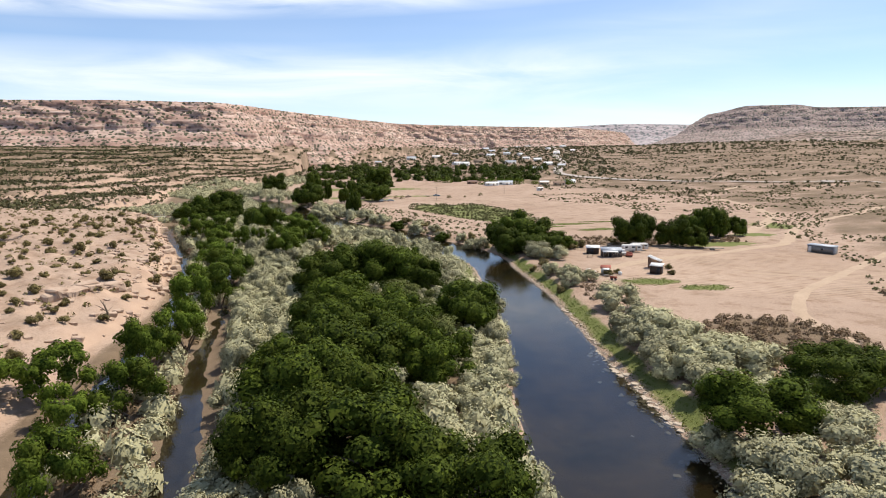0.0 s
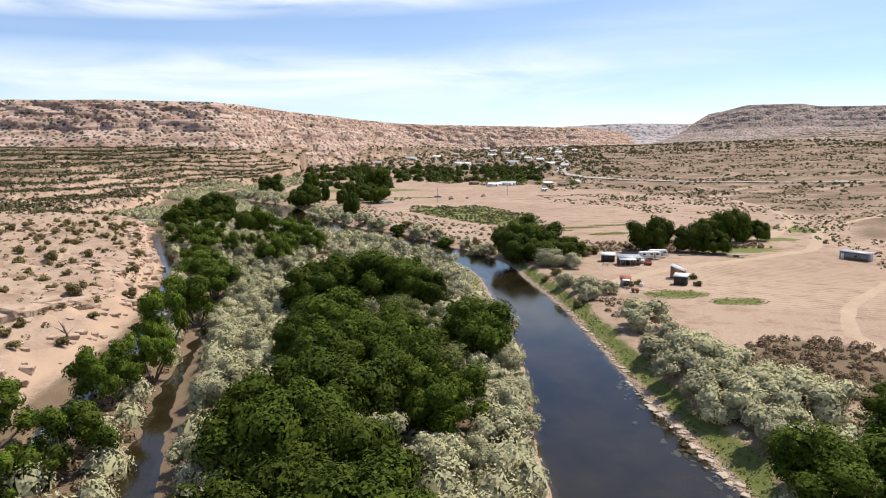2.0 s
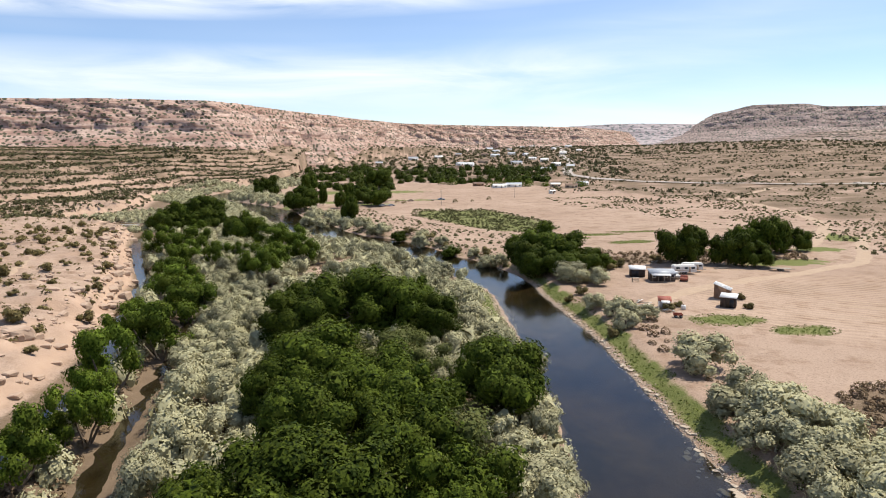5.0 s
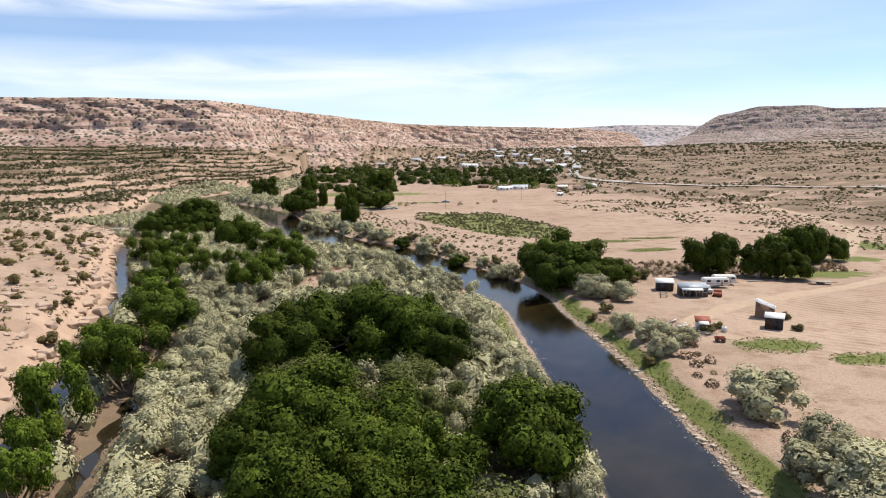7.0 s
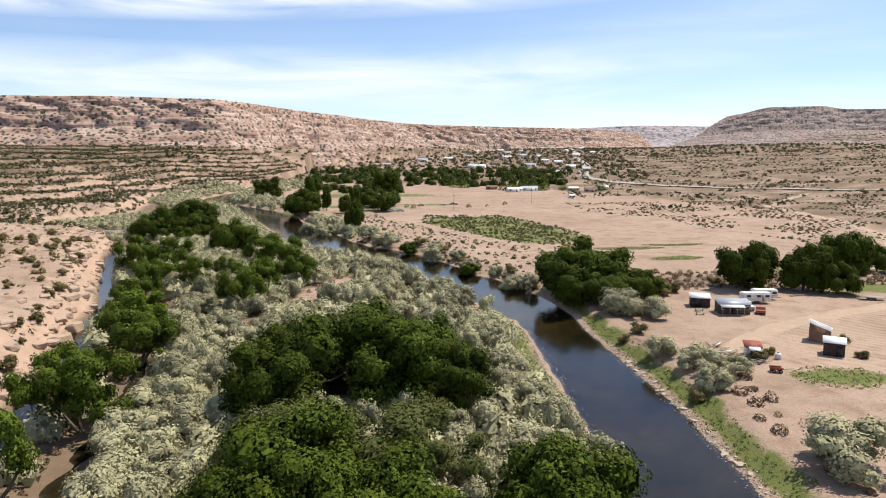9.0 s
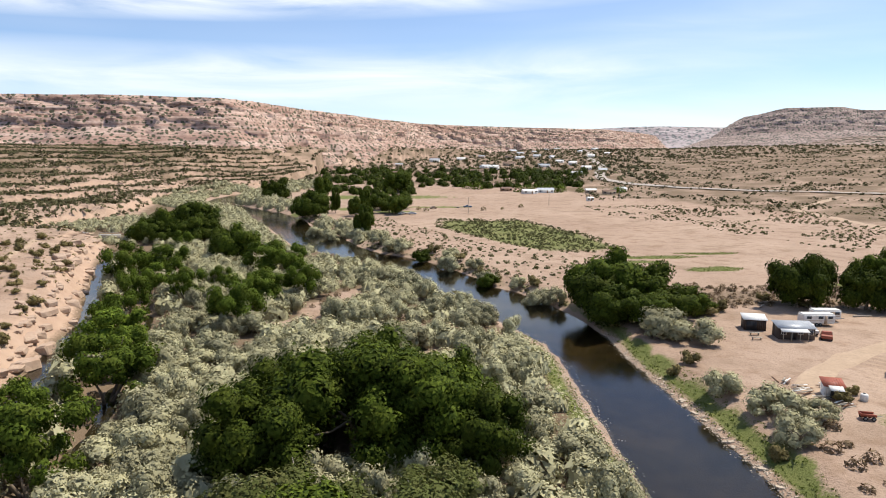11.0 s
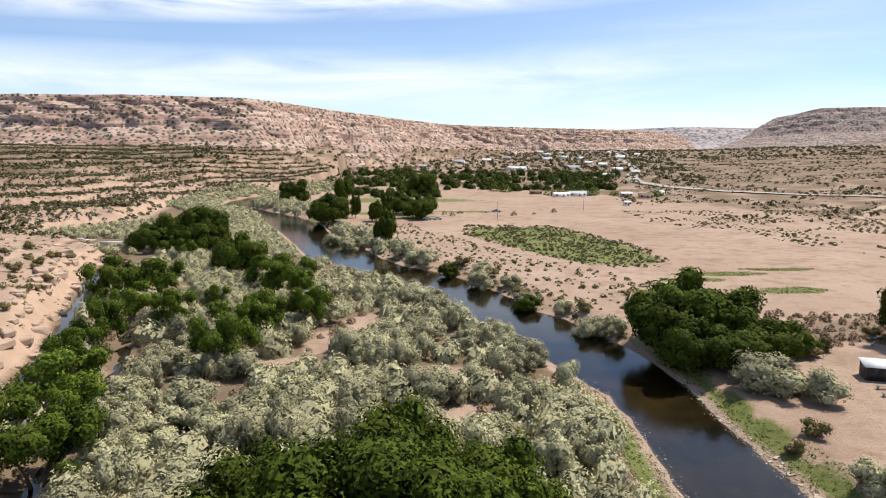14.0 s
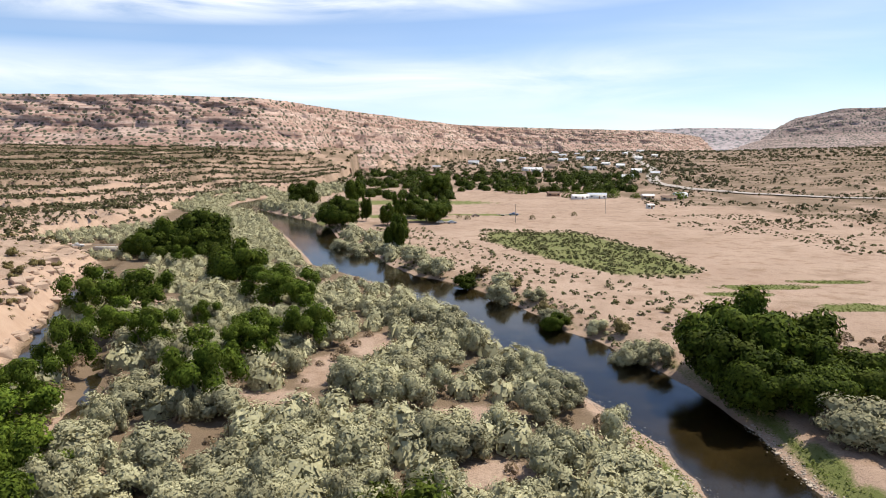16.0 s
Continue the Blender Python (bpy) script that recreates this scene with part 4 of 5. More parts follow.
brush += scatter(rng, (45, 62, 118, 160), 2.6, lambda x, y: x < 47 + 0.1 * (y - 110) and rng.random() < 0.6)
brush += scatter(rng, (110, 155, 128, 150), 2.4, lambda x, y: x > 96 + (y - 120) * 1.1 and rng.random() < 0.7)
brush += scatter(rng, (-100, -14, 40, 245), 2.2, lambda x, y: SIDE(y) + 2.8 < x < ARM(y) - 2.4 and rng.random() < 0.8)
brush += scatter(rng, (-170, -92, 330, 440), 2.6, lambda x, y: EDGE(y) + 1 < x < LEFT_BANK(y) - 14 and not (-145 < x < -108 and 345 < y < 370) and rng.random() < 0.7)
brush += scatter(rng, (-60, 40, 180, 300), 3.2, lambda x, y: ARM(min(y, 248)) + 3 < x < LEFT_BANK(y) - 3 and rng.random() < 0.5)
clump_stuff("red_brush", "reddish-brown waist-high brush on sandy ground", "brush", M_BRUSH, sized(rng, brush, 0.5, 1.2, 1.1), 35, 90, 0.38)
sage = scatter(rng, (10, 76, 295, 410), 1.6, lambda x, y: rng.random() < float(shrub_field(x, y)) and patch(16, 3, 68)(x, y) > -0.35)
sage += scatter(rng, (-60, 70, 225, 440), 1.7, lambda x, y: 0.6 < x - RIGHT_BANK(y) < 5 + 3 * patch(18, 2, 67)(x, y) and rng.random() < 0.85)
sage += scatter(rng, (-30, 70, 240, 420), 2.6, lambda x, y: 5 < x - RIGHT_BANK(y) < 40 and rng.random() < 0.55 and patch(16, 3, 68)(x, y) > -0.3)
sage += scatter(rng, (80, 300, 90, 480), 2.5, lambda x, y: x > np.interp(y, [90, 150, 215, 300, 420], [84, 120, 152, 150, 110]) and patch(50, 3, 60)(x, y) + 0.4 * patch(18, 2, 67)(x, y) > 0.05 and rng.random() < 0.85)
clump_stuff("sage_scrub", "low green sage scrub scattered over the fields", "scrub", M_SAGE, [(x, y, r, r * 0.9) for x, y in sage for r in [0.3 + 0.75 * rng.random() ** 1.6]], 36, 26, 0.68)
plain = scatter(rng, (100, 1100, 420, 1250), 5.0, lambda x, y: x > np.interp(y, [420, 560, 700, 1300], [150, 130, 190, 330]) and patch(130, 3, 61)(x, y) + 0.5 * patch(30, 2, 63)(x, y) > (0.2 if y < 600 else 0.02))
clump_stuff("plain_scrub", "dark dots of scrub over the far plain", "scrub", M_SCRUB, [(x, y, r, r) for x, y in plain for r in [0.5 + 1.7 * rng.random() ** 2.2]], 37, 11, 1.0)
town_bush = scatter(rng, (-350, 1150, 700, 1850), 13, lambda x, y: x < 0.28 * y + 60 or (y > 1150 and patch(160, 3, 66)(x, y) > -0.2))
clump_stuff("valley_scrub", "mixed dark scrub on the valley floor", "scrub", M_SCRUB, sized(rng, town_bush, 1.5, 4.0, 1.0), 38, 16, 0.9)
woods = scatter(rng, (-110, 300, 575, 860), 10, lambda x, y: patch(110, 3, 62)(x, y) > 0.0 and max(-0.11 * y, EDGE(y) + 12) < x < 0.27 * (y - 67) and (y > 650 or x < 10))
clump_stuff("valley_woods", "dark green cottonwood belt along the valley", "woods", M_COTTON, sized(rng, woods, 3.0, 6.0, 1.35), 39, 260, 0.2, 0.72)

# ---- grass ----
turf = scatter(rng, (34, 50, 56, 215), 0.7, lambda x, y: 0.4 < x - RIGHT_BANK(y) < 3.6 + 1.2 * patch(13, 3, 18)(x, y))
turf += scatter(rng, (16, 28, 138, 204), 0.7, lambda x, y: 0.5 < LEFT_BANK(y) - x < 4.0)
for cx, cy, rx, ry in GREENS[:6]:
    turf += scatter(rng, (cx - rx, cx + rx, cy - ry, cy + ry), 0.8, lambda x, y: ((x - cx) / rx) ** 2 + ((y - cy) / ry) ** 2 < 0.9)
clump_stuff("bank_grass", "bright green bank grass and field weeds", "grass", M_GRASS, sized(rng, turf, 0.22, 0.5, 0.5), 41, 16, 0.5)


# ---- rocks ----
def boulder_mesh(name, seed, mat, flat=0.55):
    """A split, bedded block: skewed corners, broken edges."""
    rnd = random.Random(seed)
    bm = bmesh.new()
    bmesh.ops.create_cube(bm, size=2.0)
    for v in bm.verts:
        v.co.x *= rnd.uniform(0.65, 1.1)
        v.co.y *= rnd.uniform(0.6, 1.1)
        v.co.z *= flat * rnd.uniform(0.8, 1.1)
    bmesh.ops.bevel(bm, geom=bm.edges[:], offset=0.16, segments=1, affect="EDGES")
    bmesh.ops.subdivide_edges(bm, edges=[e for e in bm.edges if e.calc_length() > 0.9], cuts=1, use_grid_fill=True)
    for v in bm.verts:
        v.co += Vector([rnd.uniform(-0.05, 0.05) for _ in range(3)])
    me = bpy.data.meshes.new(name)
    bm.to_mesh(me)
    bm.free()
    me.materials.append(mat)
    return me


rng = np.random.default_rng(91)
BLOCKS = [boulder_mesh("boulder", 300 + k, M_BOULDER, 0.45 + 0.08 * k) for k in range(4)]
STONES = [boulder_mesh("stone", 320 + k, M_PEBBLE, 0.35) for k in range(3)]


def rock(kind, meshes, label, x, y, r, tall=1.0, sink=0.25, turn=None):
    ob = new(kind, meshes[int(rng.integers(len(meshes)))])
    m = pose(x, y, ground_z(x, y) + r * (0.4 - sink) * tall * 0.6, rng.uniform(-7, 7), rng.uniform(-7, 7), rng.uniform(0, 360) if turn is None else turn)
    ob.matrix_basis = m @ Matrix.Diagonal((r * rng.uniform(0.9, 1.6), r * rng.uniform(0.7, 1.0), r * tall, 1))
    tagged(ob, label, "rock", kind + "s")


# the ledge that juts out of the western hillside
for k in range(16):
    t = k / 15
    rock("boulder", BLOCKS, "tilted slab of red-brown sandstone in a broken ledge", -67 + 7 * t + rng.normal(0, 0.5), 134 + 16 * t + rng.normal(0, 1.0), rng.uniform(1.0, 2.0), 0.9, 0.1, 65 + rng.normal(0, 14))
# broken ledges along the bluff: slabs in rows, each row jutting out over the slope below
for y in np.arange(160, 335, 1.6):
    slope = math.degrees(math.atan2(1.6, float(EDGE(y + 1.6) - EDGE(y))))
    for d in (-1.1, 0.9, 3.0, 6.0):
        if rng.random() < 0.46 and fractal(np.array(y), np.array(d * 9), 20, 3, 71) > -0.35:
            rock("boulder", BLOCKS, "weathered sandstone slab in the bluff above the channel", EDGE(y) - d + rng.normal(0, 0.35), y + rng.normal(0, 0.4), 0.4 + 1.4 * rng.random() ** 1.7, rng.uniform(0.6, 1.2), rng.uniform(0.05, 0.5), slope + rng.normal(0, 28))
for k in range(130):
    y = rng.uniform(80, 200)
    rock("boulder", BLOCKS, "loose sandstone block on the hillside", EDGE(y) - 1 - 24 * rng.random() ** 1.6, y, 0.25 + 0.9 * rng.random() ** 2, 0.8)
for k in range(110):
    y = 62 + 45 * rng.random() ** 0.8
    rock("stone", STONES, "flat pale stone at the water's edge", RIGHT_BANK(y) - abs(rng.normal(0, 1.7)) + 0.4, y, rng.uniform(0.2, 0.6), 0.5, 0.3)
for k in range(70):
    y = rng.uniform(108, 205)
    rock("stone", STONES, "pale cobble on the river bank", RIGHT_BANK(y) + rng.normal(0, 0.35), y, rng.uniform(0.15, 0.45), 0.8, 0.1)


def gravel_bar():
    v, f = [], []
    n = 2600
    y = rng.uniform(140, 262, n)
    x = LEFT_BANK(y) + rng.normal(-0.6, 1.0, n)
    y2 = rng.uniform(60, 205, n)
    x = np.concatenate([x, RIGHT_BANK(y2) + rng.normal(-0.2, 0.5, n)])
    y = np.concatenate([y, y2])
    r = rng.uniform(0.06, 0.2, len(x))
    oct_v = np.array([(1, 0, 0), (0, 1, 0), (-1, 0, 0), (0, -1, 0), (0, 0, 0.6), (0, 0, -0.6)])
    oct_f = np.array([(0, 1, 4), (1, 2, 4), (2, 3, 4), (3, 0, 4), (1, 0, 5), (2, 1, 5), (3, 2, 5), (0, 3, 5)])
    c = np.stack([x, y, np.maximum(height(x, y), -0.05)], -1)
    w = rng.uniform(0, 6.28, len(x))
    rot = np.stack([np.stack([np.cos(w), -np.sin(w), 0 * w], -1), np.stack([np.sin(w), np.cos(w), 0 * w], -1), np.stack([0 * w, 0 * w, 1 + 0 * w], -1)], 1)
    V = np.einsum("nij,kj->nki", rot, oct_v * (1.3, 0.9, 1)) * r[:, None, None] + c[:, None]
    F = oct_f[None] + (np.arange(len(x)) * 6)[:, None, None]
    tagged(new("bank_gravel", mesh_of("bank_gravel", V.reshape(-1, 3), F.reshape(-1, 3), M_PEBBLE)), "pale gravel and cobbles along the water's edge", "gravel", kind="stuff")


gravel_bar()


# ---- snag and logs ----
def snag(x, y, h, turn):
    root = thing("dead_tree", "bare dark dead tree leaning on the bank", "tree", at=scaled(x, y, 1, 1, turn))
    part("trunk", mesh_of("trunk", *tube([(0, 0, -0.3), (0.2, 0, h * 0.4), (-0.3, 0.1, h * 0.75), (-0.9, 0.2, h)], [0.28, 0.2, 0.13, 0.03]), M_BARK, True), root)
    for d, z, ln in ((40, 0.35, 1.6), (170, 0.5, 1.8), (280, 0.62, 1.4), (100, 0.7, 1.2)):
        a = radians(d)
        p = np.array((0.1 - 0.5 * z, 0.05, h * z))
        e = p + np.array((math.cos(a), math.sin(a), 0.7)) * ln
        part("branch", mesh_of("branch", *tube([p, (p + e) / 2 + (0, 0, 0.15), e], [0.1, 0.06, 0.015], 5), M_BARK, True), root)


snag(-54, 127, 4.2, 20)
snag(44, 150, 2.0, 80)


def log(x, y, ln, r, turn, label):
    me = mesh_of("log", *tube([(-ln / 2, 0, 0), (0, 0.12, 0.05), (ln / 2, -0.05, 0)], [r, r * 0.85, r * 0.6]), M_DEADWOOD, True)
    tagged(new("log", me), label, "log", "fallen logs").matrix_basis = pose(x, y, ground_z(x, y) + r * 0.8, 0, 0, turn)


log(80, 220, 5, 0.28, 12, "grey fallen log lying in the brush behind the yard")
log(77, 217, 3.4, 0.2, 50, "grey fallen branch lying in the brush")
log(93, 208, 4, 0.2, 5, "dark log lying in the shade of the yard trees")


# ---- farm yard ----
def at_ground(x, y, turn):
    return pose(x, y, ground_z(x, y), 0, 0, turn)


def slab_roof(w, d, z0, z1, over, thick=0.08):
    """A one-slope roof from z0 at the front (-y) to z1 at the back."""
    a = math.atan2(z1 - z0, d)
    return boxes("roof", [((0, 0, (z0 + z1) / 2 + thick / 2), (w + 2 * over, math.hypot(d, z1 - z0) + 2 * over, thick), 0, math.degrees(a))], None)


def planks(w, h, n, y, thick=0.05):
    return [(-w / 2 + w * (i + 0.5) / n, y, h / 2, w / n * 0.94, thick) for i in range(n)]


def walls(w, d, z0, z1, t=0.1):
    """Four thick walls under a one-slope roof, as one shell."""
    v, f = [], []
    for k, (sx, sy) in enumerate(((w, d), (w - 2 * t, d - 2 * t))):
        for x, y, z in ((-sx / 2, -sy / 2, z0), (sx / 2, -sy / 2, z0), (sx / 2, sy / 2, z1), (-sx / 2, sy / 2, z1)):
            v += [(x, y, 0), (x, y, z)]
    for i in range(4):
        a, b = 2 * i, 2 * ((i + 1) % 4)
        f += [(a, b, b + 1, a + 1), (8 + b, 8 + a, 8 + a + 1, 8 + b + 1), (a + 1, b + 1, 8 + b + 1, 8 + a + 1)]
    return np.array(v), np.array(f)


def shed(name, label, m, w, d, z0, z1, wall, roof, boards=True, door=None, windows=()):
    root = thing(name, label, "shed", at=m)
    part("wall", mesh_of("wall", *walls(w, d, z0, z1), wall), root)
    r = slab_roof(w, d, z0, z1, 0.22)
    r.materials.append(roof)
    part("roof", r, root)
    ribs = [((-w / 2 + w * (i + 0.5) / 7, 0, (z0 + z1) / 2 + 0.1), (0.04, d + 0.4, 0.04), 0, math.degrees(math.atan2(z1 - z0, d))) for i in range(7)]
    for row in ribs:
        part("roof_rib", boxes("roof_rib", [row], roof), root)
    if boards:
        n = int(w / 0.3)
        for i in range(n):
            part("board", boxes("board", [((-w / 2 + w * (i + 0.5) / n, -d / 2 - 0.02, z0 / 2), (w / n * 0.92, 0.04, z0 - 0.02))], wall), root)
    # a solid panel on the wall; near-black ones paint a shaded doorway
    if door:
        part("door", boxes("door", [((door[0], -d / 2 - 0.06, door[2] / 2), (door[1], 0.05, door[2]))], door[3]), root)
    for x, z, ww, hh in windows:
        o = part("window", boxes("window", [((x, -d / 2 - 0.05, z), (ww, 0.06, hh))], M_WHITE), root)
        part("pane", boxes("pane", [((x, -d / 2 - 0.085, z), (ww - 0.1, 0.02, hh - 0.1))], M_GLASS), o)
    return root


shed("tall_shed", "brown board shed with a steep pale metal roof", at_ground(75, 173.6, 52), 2.6, 3.2, 2.2, 3.3, M_WOOD, M_ROOF, True, (0.0, 1.1, 0.9, M_WHITE))
shed("low_shed", "dark brown board shed with a pale flat roof", at_ground(72.2, 165.8, -34), 3.0, 2.8, 2.2, 2.5, M_SHADEWOOD, M_ROOF, True, (0.7, 0.8, 1.8, M_OPENINGSHADE))
shed("yard_shed", "dark shed with a doorway painted as shade and a pale metal roof", at_ground(65.5, 199.5, -18), 3.8, 3.0, 2.0, 2.4, M_SHADEWOOD, M_ROOF, True, (-0.6, 1.8, 1.7, M_OPENINGSHADE))
shed("long_shed", "long grey metal shed standing alone on the field", at_ground(138, 192.5, -62), 8.0, 2.6, 2.3, 2.5, M_STEEL, M_ROOFGREY, True, (-3.2, 0.9, 1.9, M_WHITE), ((0.5, 1.3, 0.9, 0.7),))
shack = shed("shack", "small red-roofed shack among scrap lumber", at_ground(58, 165.4, -20), 2.3, 2.2, 1.7, 2.1, M_WHITE, M_RED, True, (0.2, 1.3, 1.5, M_OPENINGSHADE))
aw = boxes("awning", [((0.1, -1.75, 1.65), (1.7, 1.3, 0.05), 0, 12)], M_WHITE)
part("awning", aw, shack, "white sheet awning")


def farmhouse():
    root = thing("farmhouse", "low brown farmhouse, wall shade put into its colour, with a grey metal roof and white porch", "house", at=at_ground(69.3, 193.0, -10))
    w, d = 6.0, 3.2
    part("wall", mesh_of("wall", *walls(w, d, 2.0, 2.5), M_SHADEWOOD), root)
    r = slab_roof(w, d, 2.05, 2.55, 0.25)
    r.materials.append(M_ROOFGREY)
    part("roof", r, root)
    for i in range(12):
        part("roof_rib", boxes("roof_rib", [((-w / 2 + w * (i + 0.5) / 12, 0, 2.4), (0.04, d + 0.4, 0.05), 0, 9)], M_ROOFGREY), root)
    p = boxes("porch_roof", [((-0.7, -2.35, 1.9), (4.6, 1.6, 0.07), 0, 11)], M_ROOF)
    part("porch_roof", p, root, "white metal porch roof")
    for x in (-2.8, -1.4, 0.0, 1.4):
        part("porch_post", boxes("porch_post", [((x, -3.0, 0.88), (0.1, 0.1, 1.76))], M_DEADWOOD), root)
    part("door", boxes("door", [((-0.6, -1.63, 0.98), (0.9, 0.06, 1.95))], M_OPENINGSHADE), root)
    for x in (-2.2, 0.6, 2.3):
        o = part("window", boxes("window", [((x, -1.63, 1.35), (0.9, 0.07, 0.8))], M_WHITE), root)
        part("pane", boxes("pane", [((x, -1.67, 1.35), (0.76, 0.03, 0.66))], M_GLASS), o)


farmhouse()


def wheel(parent, x, y, r, w):
    t = part("wheel", mesh_of("tyre", *tube([(x, y - w / 2, r), (x, y - w / 2 + 0.01, r), (x, y + w / 2 - 0.01, r), (x, y + w / 2, r)], [r * 0.55, r, r, r * 0.55], 14), M_RUBBER), parent)
    part("rim", mesh_of("rim", *tube([(x, y - w / 2 - 0.01, r), (x, y - w / 2, r), (x, y + w / 2, r), (x, y + w / 2 + 0.01, r)], [0.02, r * 0.56, r * 0.56, 0.02], 10), M_STEEL), t)


def camper(x, y, turn, ln):
    root = thing("camper_trailer", "parked white camper trailer with a dark window band", "trailer", "parked trailers", at=at_ground(x, y, turn))
    bm = bmesh.new()
    bmesh.ops.create_cube(bm, size=1.0)
    bmesh.ops.scale(bm, vec=(ln, 2.2, 1.9), verts=bm.verts)
    bmesh.ops.translate(bm, vec=(0, 0, 1.45), verts=bm.verts)
    bmesh.ops.bevel(bm, geom=bm.edges[:], offset=0.22, segments=3, affect="EDGES")
    me = bpy.data.meshes.new("body")
    bm.to_mesh(me)
    bm.free()
    me.materials.append(M_WHITE)
    part("body", me, root)
    for k in (-0.3, 0.05, 0.34):
        part("window", boxes("window", [((k * ln, -1.11, 1.75), (0.9, 0.04, 0.5))], M_GLASS), root)
    part("door", boxes("door", [((0.2 * ln, -1.11, 1.3), (0.55, 0.05, 1.5))], M_TAN), root)
    part("stripe", boxes("stripe", [((0, -1.105, 1.15), (ln * 0.9, 0.03, 0.12))], M_TAN), root)
    for sx in (-0.35, 0.35):
        wheel(root, sx, -0.95, 0.33, 0.2)
        wheel(root, sx, 0.95, 0.33, 0.2)
    part("hitch", boxes("hitch", [((ln / 2 + 0.5, 0, 0.5), (1.2, 0.12, 0.12))], M_STEEL), root)


camper(79, 201.5, -6, 6.2)
camper(83, 205, -6, 5.4)


def vehicle(name, label, x, y, turn, mat, ln=4.6, pickup=False):
    """A parked car or pickup, nose along +x."""
    root = thing(name, label, "vehicle", "parked vehicles", at=at_ground(x, y, turn))
    prof = [(-.5, .35), (-.5, .85), (-.42, .95), (-.30, .98), (-.18, 1.45), (.1, 1.45), (.24, .98), (.45, .85), (.5, .7), (.5, .35)]
    if pickup:
        prof = [(-.5, .45), (-.5, 1.0), (-.12, 1.0), (-.10, 1.65), (.12, 1.65), (.22, 1.08), (.46, .98), (.5, .8), (.5, .45)]
    n = len(prof)
    v = [(a * ln, s * 0.88 * (0.86 if z > 1.2 else 1), z) for s in (-1, 1) for a, z in prof]
    bm = bmesh.new()
    vs = [bm.verts.new(p) for p in v]
    bm.faces.new(vs[:n][::-1])
    bm.faces.new(vs[n:])
    for i in range(n):
        bm.faces.new((vs[i], vs[(i + 1) % n], vs[n + (i + 1) % n], vs[n + i]))
    bmesh.ops.recalc_face_normals(bm, faces=bm.faces[:])
    me = bpy.data.meshes.new("body")
    bm.to_mesh(me)
    bm.free()
    me.materials.append(mat)
    part("body", me, root)
    z = 1.35 if pickup else 1.2
    for s in (-1, 1):
        part("side_window", boxes("side_window", [((0.0 if pickup else -0.03 * ln, s * 0.80, z), (ln * 0.17 if pickup else ln * 0.3, 0.06, 0.32))], M_GLASS), root)
        part("headlight", boxes("headlight", [((ln * 0.5, s * 0.6, 0.78), (0.05, 0.3, 0.14))], M_ROOF), root)
    part("windscreen", boxes("windscreen", [((ln * 0.172, 0, z), (0.05, 1.3, 0.44), 0, 0, -42)], M_GLASS), root)
    for a in (-0.31, 0.32):
        for s in (-1, 1):
            wheel(root, a * ln, s * 0.8, 0.34, 0.22)
    return root


vehicle("pickup_truck", "dark pickup truck parked on the bare field", 38, 476, 170, M_BLUE, 5.2, True)
vehicle("parked_car", "small pale car parked by itself on the field", 17, 470, 20, M_TAN, 4.2)
vehicle("parked_car", "white car parked under the bank trees", -1, 437, 10, M_WHITE, 4.6)
vehicle("parked_car", "pale blue car parked under the bank trees", 4, 436, 15, M_ROOFGREY, 4.6)
vehicle("pickup_truck", "white pickup parked on the sandy pad by the weir", -133, 360, 30, M_WHITE, 5.0, True)
vehicle("parked_car", "small red utility vehicle beside the farmhouse", 74.5, 191.5, 60, M_RED, 2.4)
vehicle("pickup_truck", "white pickup truck parked beside the farmhouse", 73.8, 195.5, 80, M_WHITE, 4.4, True)


def flatbed(x, y, turn, ln, label):
    root = thing("flatbed_trailer", label, "trailer", at=at_ground(x, y, turn))
    for i in range(6):
        part("deck_board", boxes("deck_board", [((0, -0.85 + 0.34 * i, 0.72), (ln, 0.32, 0.06))], M_DEADWOOD), root)
    part("frame", boxes("frame", [((0, 0, 0.6), (ln, 0.9, 0.14)), ((ln / 2 + 0.6, 0, 0.6), (1.3, 0.12, 0.12))], M_STEEL), root)
    for sx in (-0.4, 0.4):
        wheel(root, sx, -0.95, 0.32, 0.2)
        wheel(root, sx, 0.95, 0.32, 0.2)


flatbed(107, 203, -20, 5.0, "low flatbed trailer parked by the yard trees")
flatbed(32, 474, 172, 5.0, "empty flatbed trailer behind a pickup")


def bench(x, y, turn):
    root = thing("picnic_bench", "weathered plank bench standing in the yard", "bench", "yard benches", at=at_ground(x, y, turn))
    for k in (-0.16, 0.16):
        part("plank", boxes("plank", [((0, k, 0.46), (1.8, 0.28, 0.05))], M_DEADWOOD), root)
    for k in (-0.7, 0.7):
        part("leg", boxes("leg", [((k, 0, 0.215), (0.08, 0.4, 0.43))], M_DEADWOOD), root)


bench(63.3, 195, -5)
bench(62.2, 192.2, -8)


def lumber(x, y, turn, n, ln, label):
    root = thing("lumber_pile", label, "lumber", "scrap lumber", at=at_ground(x, y, turn))
    for i in range(n):
        part("board", boxes("board", [((rng.normal(0, 0.3), rng.normal(0, 0.5), 0.05 + 0.07 * i), (ln * rng.uniform(0.6, 1), 0.2, 0.06), rng.normal(0, 14))], (M_DEADWOOD, M_WOOD, M_WHITE)[i % 3]), root)


for x, y, t in ((55.6, 168.4, 0), (54.4, 166.4, 20), (55.8, 164.2, -10), (57.5, 161.8, 15), (54.6, 170.4, 40), (59.6, 168.6, -30)):
    lumber(x, y, t, 7, 2.6, "untidy pile of weathered scrap boards")


